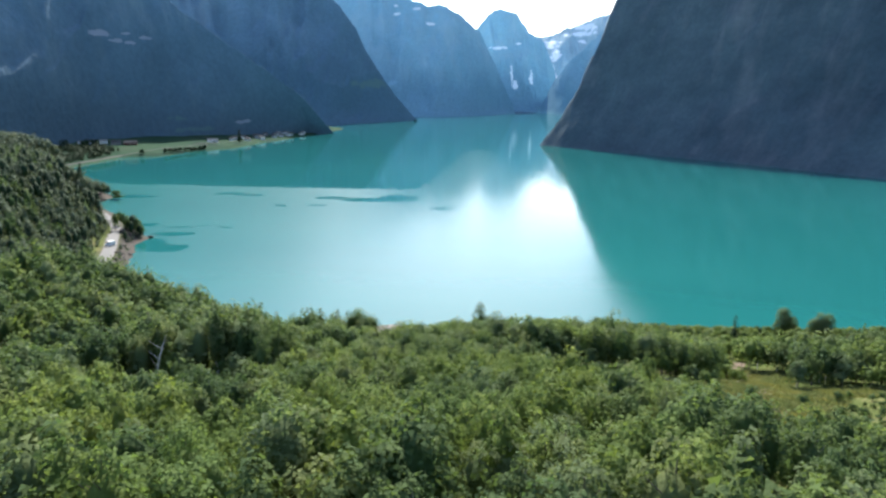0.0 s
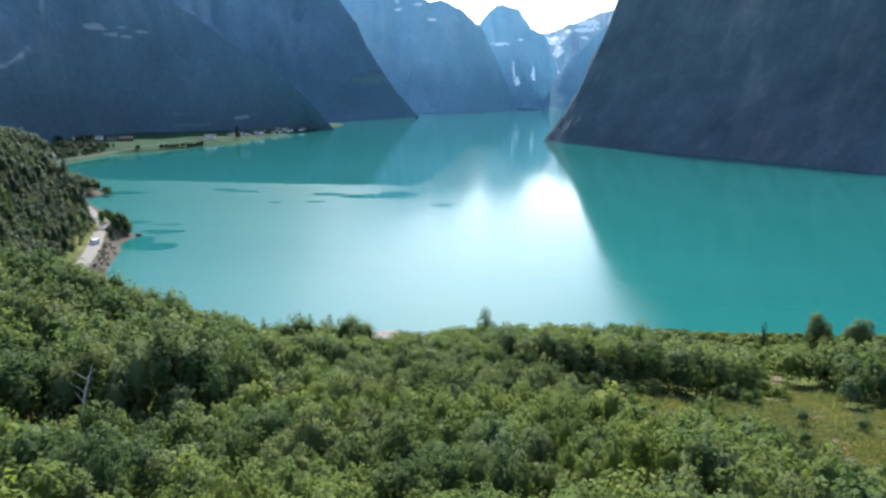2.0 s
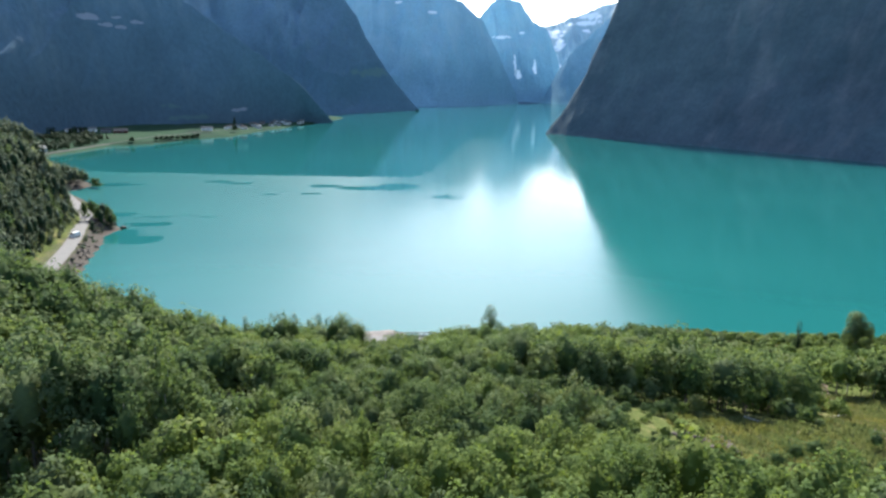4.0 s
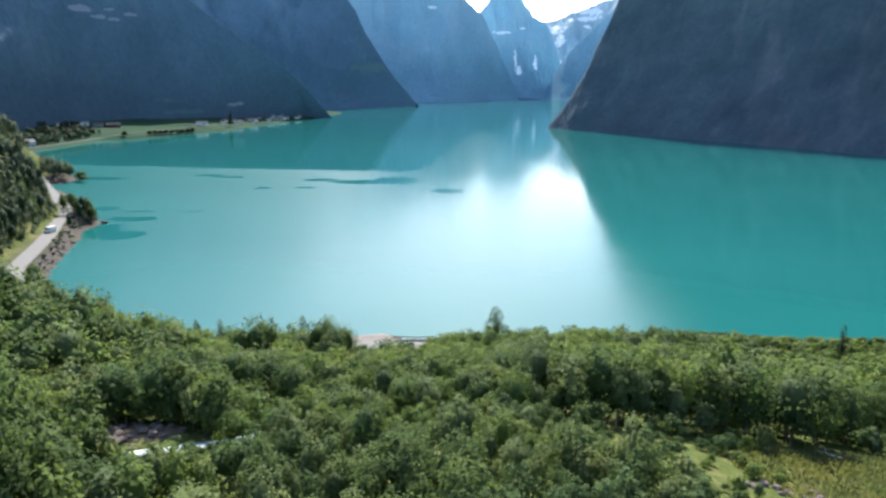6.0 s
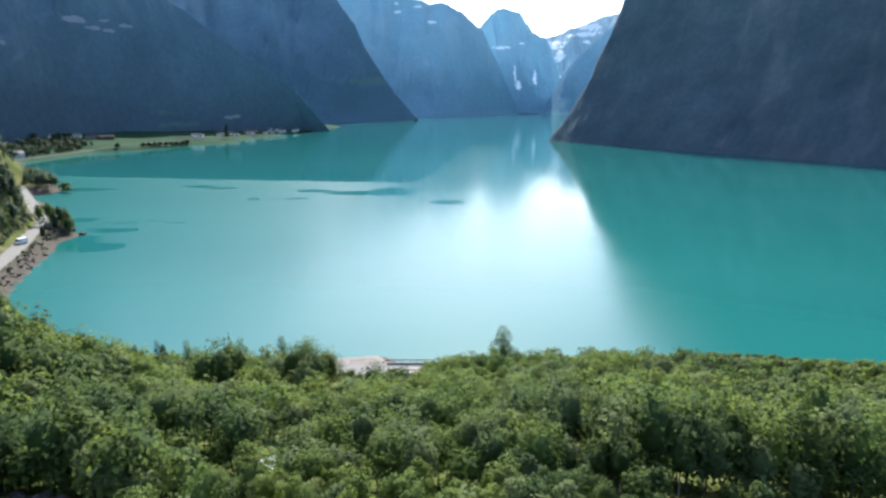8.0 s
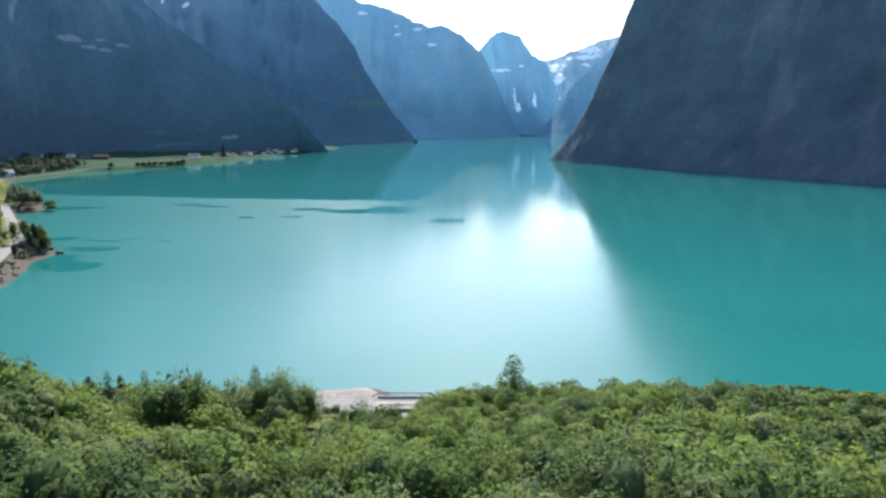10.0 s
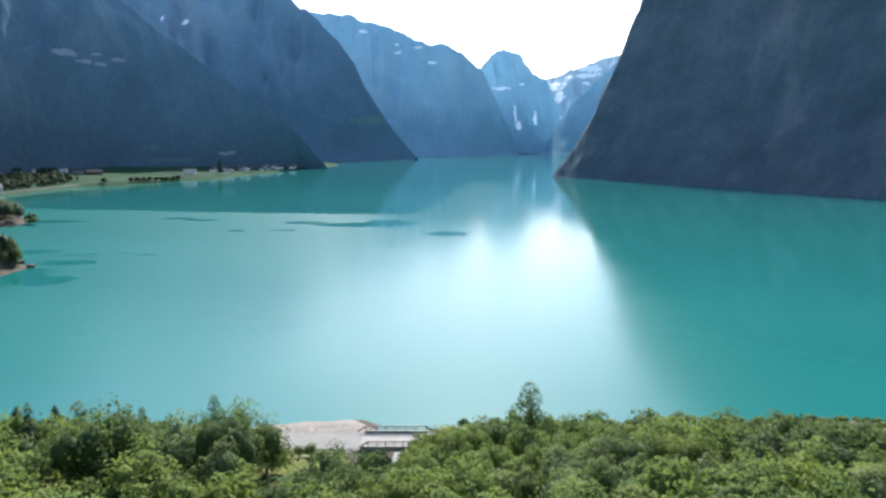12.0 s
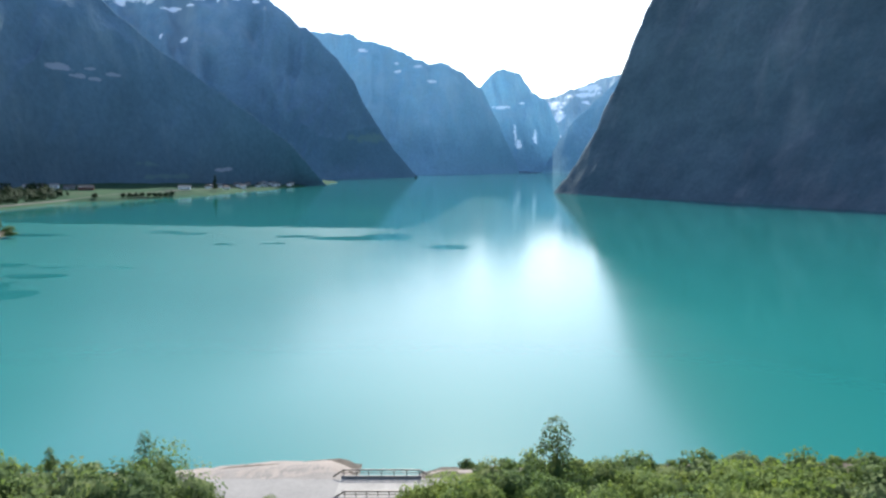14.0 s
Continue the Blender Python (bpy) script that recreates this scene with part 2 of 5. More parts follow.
MAT["mount_left"] = rock_face("mountainside_wooded_hazed", (0.128, 0.208, 0.285), (0.165, 0.256, 0.335), (0.265, 0.345, 0.405), 0.75, 0.8, woods=(0.071, 0.112, 0.144), haze_line=200.0, contrast=0.55, haze_gain=(1050.0, 1650.0),
                              spots=[spot(93, 116, 9, 7, 1150, HAZED_SCREE), spot(112, 126, 8, 5, 1150, HAZED_SCREE), spot(128, 131, 7, 4, 1150, HAZED_SCREE), spot(142, 118, 9, 4, 1150, HAZED_SCREE), spot(120, 112, 4, 3, 1150, HAZED_SCREE), spot(75, 292, 14, 6, 990, HAZED_GRASS), spot(352, 302, 9, 4, 1290, HAZED_SCREE), spot(185, 318, 30, 6, 1100, HAZED_GRASS)])
MAT["mount_snowy"] = rock_face("mountainside_snowy_hazed", (0.195, 0.315, 0.405), (0.230, 0.345, 0.430), (0.320, 0.410, 0.470), 0.7, 0.7, 760, 0.35, woods=(0.073, 0.130, 0.178), haze_line=430.0, contrast=0.4,
                               spots=[spot(255, 4, 40, 9, 2300, SNOW), spot(318, 28, 12, 5, 2300, SNOW), spot(350, 22, 9, 3, 2300, SNOW), spot(225, 14, 14, 7, 2300, SNOW), spot(452, 4, 5, 4, 2300, SNOW), spot(205, 2, 16, 5, 2300, SNOW), spot(285, 14, 6, 8, 2300, SNOW), spot(300, 2, 16, 4, 2300, SNOW), spot(362, 8, 5, 7, 2300, SNOW), spot(395, 5, 4, 6, 2300, SNOW), spot(420, 3, 5, 3, 2300, SNOW), spot(292, 68, 3, 6, 2200, SNOW), spot(326, 74, 5, 5, 2200, SNOW), spot(300, 128, 4, 2, 2150, SNOW), spot(650, 246, 26, 8, 2350, HAZED_GRASS)])
MAT["mount_far"] = rock_face("mountainside_far_hazed", (0.308, 0.513, 0.615), (0.342, 0.540, 0.635), (0.423, 0.588, 0.670), 0.5, 0.6, woods=(0.158, 0.285, 0.365), haze_line=330.0, contrast=0.3,
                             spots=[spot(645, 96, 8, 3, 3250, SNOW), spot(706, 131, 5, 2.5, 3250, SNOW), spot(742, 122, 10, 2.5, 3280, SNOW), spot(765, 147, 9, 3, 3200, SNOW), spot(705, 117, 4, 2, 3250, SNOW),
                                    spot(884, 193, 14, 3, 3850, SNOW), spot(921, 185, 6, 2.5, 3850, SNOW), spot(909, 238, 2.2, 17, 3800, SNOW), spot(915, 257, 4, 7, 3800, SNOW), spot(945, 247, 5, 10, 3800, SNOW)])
MAT["mount_farthest"] = rock_face("mountainside_glacier_hazed", (0.405, 0.531, 0.582), (0.442, 0.557, 0.594), (0.531, 0.607, 0.632), 0.4, 0.5, contrast=0.3, woods=(0.24, 0.38, 0.46), haze_line=420.0,
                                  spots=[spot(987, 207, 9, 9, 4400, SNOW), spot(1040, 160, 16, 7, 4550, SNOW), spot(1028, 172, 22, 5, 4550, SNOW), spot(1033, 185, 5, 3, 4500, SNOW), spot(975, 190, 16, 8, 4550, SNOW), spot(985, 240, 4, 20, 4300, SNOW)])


def ground_material():
    """Meadow grass, moss and bare soil; stony close to the water."""
    m = Nodes("meadow_ground")
    pos = where(m)
    a, b = m.noise(0.06, 4, pos), m.noise(1.3, 5, pos)
    f = m.math("ADD", m.math("MULTIPLY", a, 0.55), m.math("MULTIPLY", b, 0.45))
    grass = m.ramp(f, [(0.32, (0.035, 0.055, 0.016)), (0.5, (0.075, 0.095, 0.028)), (0.70, (0.20, 0.165, 0.085))])
    z = m.n("SeparateXYZ", {0: m.n("NewGeometry").outputs["Position"]}).outputs[2]
    wet = m.n("MapRange", {0: z, 1: 3.5, 2: 4.7}).outputs[0]
    stony = m.ramp(m.noise(0.8, 5, pos), [(0.3, (0.050, 0.046, 0.040)), (0.7, (0.105, 0.094, 0.082))])
    col = m.mix(wet, stony, grass)
    bump = m.n("Bump", {"Height": b, "Strength": 0.8, "Distance": 0.4})
    return m.end(m.n("BsdfPrincipled", {"Base Color": col, "Roughness": 0.95, "Normal": bump, "Specular IOR Level": 0.03}))


MAT["ground"] = ground_material()

# calm places on the water: centre x, y, half width, half depth
CALM = [(-52, 592, 31, 12), (-36, 607, 16, 12), (-93, 605, 13, 7), (-125, 560, 7, 4.5), (-99, 563, 7, 4), (2, 545, 12, 11),
        (-186, 634, 12, 6), (-166, 621, 13, 6), (-172, 466, 8, 2.5), (-157, 473, 5, 2), (-141, 465, 5, 2.5), (-197, 474, 9, 7),
        (-166, 442, 13, 6), (-158, 399, 14, 10), (-170, 415, 10, 12), (-266, 612, 24, 9)]


def water_material():
    """Glacier water: milky turquoise body, ruffled by the wind near by, smooth farther out and in calm patches."""
    m = Nodes("glacier_water")
    geo = m.n("NewGeometry")
    pos = geo.outputs["Position"]
    wob = m.n("TexNoise", {"Vector": m.n("Mapping", {"Vector": pos, "Scale": (0.02, 0.05, 0)}), "Scale": 1.0, "Detail": 4})
    sway = m.n("VectorMath", {0: wob.outputs["Color"], 1: (0.5, 0.5, 0.5)}, operation="SUBTRACT")
    sway = m.n("VectorMath", {0: sway, 1: (40, 26, 0)}, operation="MULTIPLY")
    moved = m.n("VectorMath", {0: pos, 1: sway}, operation="ADD").outputs[0]
    curl = m.n("TexNoise", {"Vector": m.n("Mapping", {"Vector": pos, "Scale": (0.07, 0.16, 0)}), "Scale": 1.0, "Detail": 3})
    curl = m.n("VectorMath", {0: m.n("VectorMath", {0: curl.outputs["Color"], 1: (0.5, 0.5, 0.5)}, operation="SUBTRACT"), 1: (26, 9, 0)}, operation="MULTIPLY")
    nudged = m.n("VectorMath", {0: pos, 1: curl}, operation="ADD").outputs[0]
    xyz = m.n("SeparateXYZ", {0: moved})
    # the far edge of the wind
    edge = m.math("ADD", m.math("MULTIPLY", xyz.outputs[0], -0.16), 652.0)
    def rise(v, middle, width):
        """A soft step without edges."""
        return m.math("DIVIDE", 1.0, m.math("ADD", 1.0, m.math("POWER", math.e, m.math("MULTIPLY", m.math("SUBTRACT", v, middle), -1.0 / width))))

    still = rise(xyz.outputs[0], -48.0, 15.0)
    east = m.n("MapRange", {0: xyz.outputs[0], 1: -30.0, 2: 50.0}, interpolation_type="SMOOTHSTEP").outputs[0]
    edge = m.math("ADD", edge, m.math("MULTIPLY", east, 500.0))
    calm = m.n("MapRange", {0: m.math("SUBTRACT", xyz.outputs[1], edge), 1: -4.0, 2: 10.0}).outputs[0]
    for x, y, a, b in CALM:
        v = m.n("VectorMath", {0: m.n("VectorMath", {0: nudged, 1: (x, y, 0)}, operation="SUBTRACT"), 1: (1 / a, 1 / b, 0)}, operation="MULTIPLY")
        r = m.n("VectorMath", {0: v}, operation="LENGTH").outputs["Value"]
        calm = m.math("MAXIMUM", calm, m.n("MapRange", {0: r, 1: 1.15, 2: 0.85}).outputs[0])
    cat = m.noise(1.0, 1, m.n("Mapping", {"Vector": pos, "Scale": (0.006, 0.02, 0)}))
    ruffle = m.n("MapRange", {0: cat, 1: 0.1, 2: 0.9, 3: 0.250, 4: 0.264}).outputs[0]
    ruffle = m.n("Mix", {0: still, 2: ruffle, 3: m.n("MapRange", {0: xyz.outputs[1], 1: 360.0, 2: 640.0, 3: 0.19, 4: 0.115}).outputs[0]}, data_type="FLOAT").outputs[0]
    lee = rise(xyz.outputs[0], 78.0, 7.0)
    ruffle = m.n("Mix", {0: lee, 2: ruffle, 3: 0.065}, data_type="FLOAT").outputs[0]
    rough = m.n("Mix", {0: calm, 2: ruffle, 3: 0.07}, data_type="FLOAT").outputs[0]
    body = m.ramp(m.noise(1.0, 3, m.n("Mapping", {"Vector": pos, "Scale": (0.004, 0.008, 0)})),
                  [(0.3, (0.010, 0.100, 0.097)), (0.7, (0.013, 0.115, 0.109))])
    ripples = m.noise(1.0, 3, m.n("Mapping", {"Vector": pos, "Scale": (0.35, 0.6, 0)}))
    bump = m.n("Bump", {"Height": ripples, "Strength": 0.15, "Distance": 0.12})
    return m.end(m.n("BsdfPrincipled", {"Base Color": body, "Roughness": rough, "IOR": 1.333, "Specular IOR Level": 0.28, "Normal": bump}))


MAT["water"] = water_material()

# ---- the lie of the land ----
SHORE = [(-900, 560), (-620, 760), (-520, 800), (-478, 850), (-420, 760), (-345, 690), (-300, 640), (-272, 604), (-262, 590), (-300, 570), (-240, 520),
         (-203, 462), (-184, 438), (-176, 428), (-177, 408), (-169, 390), (-160, 355), (-150, 325), (-145, 312), (-121, 282), (-95, 262),
         (-78, 252), (-58, 250), (-41, 252), (-30, 255), (-17, 258), (1, 254), (14, 255), (50, 256), (72, 258), (95, 251),
         (141, 248), (180, 250), (260, 240), (380, 150), (480, 0), (560, -250), (600, -700)]
LAND = SHORE + [(-900, -700)]
ROAD = [(-330, 640), (-262, 535), (-224, 478), (-209, 457), (-200, 438), (-191, 413), (-180, 386), (-172, 364), (-165, 342), (-157, 317),
        (-134, 278), (-104, 246), (-78, 239), (-50, 238), (-24, 238), (-8, 238), (10, 238), (50, 238), (90, 230), (150, 226), (260, 215), (380, 110)]
STREAM = [(-8, 262), (-8, 238), (-9.5, 228), (-14, 214), (-18, 198), (-17, 180), (-16, 162), (-17.5, 148), (-18, 137), (-22, 129.5), (-30, 126), (-38, 124),
          (-62, 118), (-100, 108), (-160, 80)]
ROAD_Z = 4.2


def land_height(x, y):
    x, y = np.asarray(x, float), np.asarray(y, float)
    d, _ = line_distance(x, y, SHORE)
    land = inside(x, y, LAND)
    steep = 0.292 * (1 - 0.30 * smooth(8, 75, x))
    bank = ROAD_Z * smooth(0, 12, d)
    z = bank + steep * np.maximum(d - 22, 0) * (1 - 0.25 * smooth(200, 600, d))
    z = z + 9.5 * smooth(-34, -78, x) * smooth(20, 62, d) * smooth(95, 150, y)
    z = z + 7.0 * np.exp(-((x + 92) / 15) ** 2 - ((y - 175) / 20) ** 2)
    crag = ROAD_Z * smooth(0, 12, d) + 41 * (1 - np.exp(-3.0 * np.maximum(d - 18, 0) / 41))
    z = z + (crag - z) * smooth(-125, -185, x) * smooth(215, 300, y)
    z = z + smooth(20, 80, d) * 1.8 * fractal(x / 38, y / 38, 3, 3)
    z = z - 4.4 * np.exp(-((x - 52) / 29) ** 2 - ((y - 113) / 13) ** 2) + 1.4 * np.exp(-((x - 55) / 25) ** 2 - ((y - 146) / 12) ** 2)
    ds, _ = line_distance(x, y, STREAM)
    z = z - (1.0 + 2.6 * smooth(190, 222, y)) * smooth(8, 2, ds) * smooth(-0.5, 3, z)
    dr, _ = line_distance(x, y, ROAD)
    z = z + (ROAD_Z - z) * smooth(8.5, 4.5, dr) * smooth(1.5, 5, ds)
    return np.where(land, z, -6 * smooth(0, 18, d))


def spread(near, far, step, ratio):
    """Grid lines that open out away from near."""
    vals, v, s = [near], near, step
    while v < far:
        v += s
        s *= ratio
        vals.append(v)
    return np.array(vals)


gx = np.concatenate([-spread(320, 5200, 10, 1.25)[::-1], np.arange(-316, 320, 4.0), spread(320, 5200, 10, 1.25)])
gy = np.concatenate([-spread(60, 5200, 14, 1.3)[::-1], np.arange(-56, 480, 4.0), spread(480, 5200, 8, 1.2)])
X, Y = np.meshgrid(gx, gy, indexing="ij")
Z = land_height(X, Y)
ground = new("ground", mesh_from("ground", np.stack([X, Y, Z], -1).reshape(-1, 3), grid_faces(len(gx), len(gy)), MAT["ground"], True))
tagged(ground, "grassy wooded hillside that falls to the lake", "ground", kind="structure")

wx, wy = np.linspace(-1500, 1500, 31), np.linspace(-400, 4800, 53)
X, Y = np.meshgrid(wx, wy, indexing="ij")
water = new("water", mesh_from("water", np.stack([X, Y, 0 * X], -1).reshape(-1, 3), grid_faces(31, 53), MAT["water"]))
tagged(water, "milky turquoise glacier lake, ruffled by wind with calm dark patches", "lake", kind="structure")


def along(points, n):
    """n points at even steps of the index along a polyline, eased by its neighbours."""
    p = np.array(points, float)
    t = np.linspace(0, len(p) - 1, n)
    return np.stack([np.interp(t, np.arange(len(p)), p[:, k]) for k in range(p.shape[1])], 1)


def mountain(name, label, ridge, foot, material, nu=220, nv=90, power=1.15, rough=0.075, seed=0, back=700, size=130.0):
    """A mountainside between a foot line and a ridge line, with gullies and ribs, and its far side."""
    r, f = along(ridge, nu), along(foot, nu)
    v = np.concatenate([np.linspace(0, 0.985, nv - 2), [0.997, 1.0, 1.003], np.linspace(1.08, 1.6, 6)])
    up, beyond = np.minimum(v, 1), np.maximum(v - 1, 0)
    xy = f[:, None, :2] + (r[:, None, :2] - f[:, None, :2]) * up[None, :, None]
    away = r[:, :2] - f[:, :2]
    away = away / np.maximum(np.linalg.norm(away, axis=1), 1)[:, None]
    xy = xy + away[:, None, :] * (beyond[None, :, None] * back)
    z = f[:, None, 2] + (r[:, 2] - f[:, 2])[:, None] * up[None, :] ** power - beyond[None, :] * back * 0.9
    h = np.maximum(r[:, 2], 20)[:, None]
    step = np.cumsum(np.concatenate([[0], np.linalg.norm(np.diff(r[:, :2], axis=0), axis=1)]))
    crest = (0.02 * h[:, 0] + 3.0) * fractal(step / (size * 0.45), 0 * step, 4, seed + 40, 0.6)
    z = z + crest[:, None] * smooth(0.6, 1.0, up)[None, :]
    amp = rough * h * smooth(0.0, 0.25, up)[None, :] * (1 - 0.75 * smooth(0.85, 1.0, up))[None, :]
    along_u = np.cumsum(np.concatenate([[0], np.linalg.norm(np.diff(r[:, :2], axis=0), axis=1)]))[:, None] + 0 * z
    up_v = up[None, :] * h
    ribs = 1 - 2 * np.abs(fractal(along_u / size, up_v / (size * 3.2), 5, seed, 0.55))
    z = z + amp * (ribs - 0.5) * 1.6 + 0.012 * h * fractal(along_u / 22, up_v / 22, 3, seed + 9) * smooth(0, 0.1, up)[None, :]
    z[:, 0] = -8
    xy = xy - away[:, None, :] * (1.1 * amp * (ribs - 0.5))[..., None]
    verts = np.concatenate([xy, z[..., None]], -1).reshape(-1, 3)
    ob = new(name, mesh_from(name, verts, grid_faces(nu, len(v)), material, True))
    return tagged(ob, label, "mountain", kind="structure")


FC, HORIZ = 1287.0, 294.0


def ridge_line(points, eye=(0.4, 149.2, 45.7)):
    """Ridge points placed from pixel x, y at a chosen distance to fit the camera's view."""
    out = []
    for px, py, dist in points:
        out.append((eye[0] + (px - 788) / FC * (dist - eye[1]), dist, eye[2] + (HORIZ - py) / FC * (dist - eye[1])))
    return out


# the right mountain rises from its foot on the water
RIGHT_FOOT = [(165, 1262), (230, 1150), (330, 990), (400, 850), (450, 740), (540, 560), (640, 330), (760, 0), (900, -500), (2600, -500),
              (2600, 2900), (820, 2900), (660, 2300), (450, 1800), (290, 1450), (188, 1290)]


def right_mountain():
    us, vs = np.linspace(130, 1400, 320), np.linspace(-250, 2200, 340)
    x, y = np.meshgrid(us, vs, indexing="ij")
    d, _ = line_distance(x, y, RIGHT_FOOT + RIGHT_FOOT[:1])
    d = np.where(inside(x, y, RIGHT_FOOT), d, -d)
    dn = d * (1 + 0.16 * fractal(x / 210, y / 210, 4, 21)) + 4 * fractal(x / 45, y / 45, 4, 5) * smooth(5, 90, d) + 6.5 * fractal(x / 18, y / 18, 3, 55) * smooth(2, 20, d)
    z = np.where(dn > 0, 1.58 * dn + 1.15 * np.maximum(dn - 50, 0) - 1.12 * np.maximum(dn - 125, 0) - 0.3 * np.maximum(dn - 450, 0), dn * 0.9)
    z = z + 14 * smooth(40, 240, d) * fractal(x / 90, y / 90, 5, 31)
    verts = np.stack([x, y, np.maximum(z, -12)], -1).reshape(-1, 3)
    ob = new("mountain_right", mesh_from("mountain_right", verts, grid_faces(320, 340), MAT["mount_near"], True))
    return tagged(ob, "steep dark wooded rock mountain rising straight out of the lake", "mountain", kind="structure")


right_mountain()
FAR_SHORE = [(-470, 700), (-445, 850), (-440, 930), (-440, 1005), (-398, 1035), (-378, 1130), (-338, 1200), (-329, 1320), (-312, 1420), (-281, 1608), (-262, 1800), (-250, 2000)]


def far_height(x, y):
    d, _ = line_distance(x, y, FAR_SHORE)
    land = inside(x, y, FAR_SHORE + [(-1500, 2000), (-1500, 700)])
    return np.where(land, 2.0 * smooth(0, 9, d) + 0.1 * d + smooth(30, 120, d) * 3 * fractal(x / 60, y / 60, 3, 61), -5 * smooth(0, 15, d))


def field_material():
    """Mown hay fields and rough pasture, with haze put into the colours as a blue-green shift."""
    m = Nodes("hay_field_hazed")
    pos = where(m)
    f = m.math("ADD", m.math("MULTIPLY", m.noise(0.012, 3, pos), 0.7), m.math("MULTIPLY", m.noise(0.2, 4, pos), 0.3))
    col = m.ramp(f, [(0.36, (0.014, 0.030, 0.024)), (0.46, (0.022, 0.052, 0.031)), (0.58, (0.029, 0.060, 0.034)), (0.68, (0.042, 0.054, 0.040))])
    return m.end(m.n("BsdfPrincipled", {"Base Color": col, "Roughness": 0.95, "Specular IOR Level": 0.03}))


MAT["field"] = field_material()
us, vs = np.linspace(-860, -200, 111), np.linspace(700, 1900, 161)
X, Y = np.meshgrid(us, vs, indexing="ij")
tagged(new("ground_far_shore", mesh_from("ground_far_shore", np.stack([X, Y, far_height(X, Y)], -1).reshape(-1, 3), grid_faces(111, 161), MAT["field"], True)),
       "green hay fields on the low shore below the mountain", "ground", kind="structure")
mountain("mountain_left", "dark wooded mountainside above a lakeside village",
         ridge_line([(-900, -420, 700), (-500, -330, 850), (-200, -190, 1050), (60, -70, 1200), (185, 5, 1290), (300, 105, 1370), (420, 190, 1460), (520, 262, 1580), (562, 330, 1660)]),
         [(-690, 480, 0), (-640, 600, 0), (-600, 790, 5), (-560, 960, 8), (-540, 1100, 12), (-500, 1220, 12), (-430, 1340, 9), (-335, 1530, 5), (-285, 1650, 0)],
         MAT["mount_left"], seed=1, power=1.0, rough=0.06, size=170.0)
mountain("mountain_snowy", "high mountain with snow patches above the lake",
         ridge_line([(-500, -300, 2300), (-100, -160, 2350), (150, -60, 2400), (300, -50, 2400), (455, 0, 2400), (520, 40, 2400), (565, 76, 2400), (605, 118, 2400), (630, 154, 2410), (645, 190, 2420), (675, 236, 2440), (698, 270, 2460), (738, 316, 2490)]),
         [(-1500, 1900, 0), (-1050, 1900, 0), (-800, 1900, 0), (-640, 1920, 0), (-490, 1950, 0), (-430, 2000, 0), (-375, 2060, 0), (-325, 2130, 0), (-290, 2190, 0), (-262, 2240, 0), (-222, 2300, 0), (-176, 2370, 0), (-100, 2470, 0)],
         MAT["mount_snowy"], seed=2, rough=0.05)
mountain("mountain_blue", "mountain range with small snow fields, tinted blue for haze",
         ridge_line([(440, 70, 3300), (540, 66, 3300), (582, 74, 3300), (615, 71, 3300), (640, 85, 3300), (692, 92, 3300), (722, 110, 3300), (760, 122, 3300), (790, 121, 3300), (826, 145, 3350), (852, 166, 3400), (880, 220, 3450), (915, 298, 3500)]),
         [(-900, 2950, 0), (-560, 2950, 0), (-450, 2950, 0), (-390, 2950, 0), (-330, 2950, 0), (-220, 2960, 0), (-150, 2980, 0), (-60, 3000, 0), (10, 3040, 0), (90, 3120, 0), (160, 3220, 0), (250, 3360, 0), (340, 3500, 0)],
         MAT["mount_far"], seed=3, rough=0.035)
mountain("mountain_peak", "pointed peak at the head of the valley, tinted pale blue for haze",
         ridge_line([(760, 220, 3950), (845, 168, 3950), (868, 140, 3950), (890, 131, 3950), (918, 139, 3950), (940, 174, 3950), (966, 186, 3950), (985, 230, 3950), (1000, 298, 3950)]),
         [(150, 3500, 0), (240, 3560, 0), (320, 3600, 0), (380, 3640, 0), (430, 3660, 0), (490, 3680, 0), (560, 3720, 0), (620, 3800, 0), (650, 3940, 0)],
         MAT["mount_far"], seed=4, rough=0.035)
mountain("mountain_glacier", "mountains with a glacier tongue closing the valley, paled for haze",
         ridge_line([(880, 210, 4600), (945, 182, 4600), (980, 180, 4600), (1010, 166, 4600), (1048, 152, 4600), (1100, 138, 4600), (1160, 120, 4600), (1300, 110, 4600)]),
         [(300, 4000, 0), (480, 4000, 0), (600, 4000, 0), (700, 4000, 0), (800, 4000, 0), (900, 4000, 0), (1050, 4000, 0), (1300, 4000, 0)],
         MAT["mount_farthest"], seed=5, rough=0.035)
mountain("mountain_behind", "slope behind the dark mountain, tinted blue for haze",
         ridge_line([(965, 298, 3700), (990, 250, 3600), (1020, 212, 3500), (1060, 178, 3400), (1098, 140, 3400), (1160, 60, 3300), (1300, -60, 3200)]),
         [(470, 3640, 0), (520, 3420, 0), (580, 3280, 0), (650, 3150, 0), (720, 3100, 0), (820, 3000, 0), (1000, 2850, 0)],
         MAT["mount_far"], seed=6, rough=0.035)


us, vs = np.linspace(210, 480, 55), np.linspace(3560, 3700, 15)
X, Y = np.meshgrid(us, vs, indexing="ij")
Z = 9 * np.clip(1 - ((X - 345) / 125) ** 2 - ((Y - 3630) / 62) ** 2, -0.4, 1) + 3 * fractal(X / 12, Y / 12, 3, 91)
tagged(new("ground_spit", mesh_from("ground_spit", np.stack([X, Y, Z - 1], -1).reshape(-1, 3), grid_faces(55, 15), MAT["mount_left"], True)),
       "low wooded spit at the head of the lake", "ground", kind="structure")


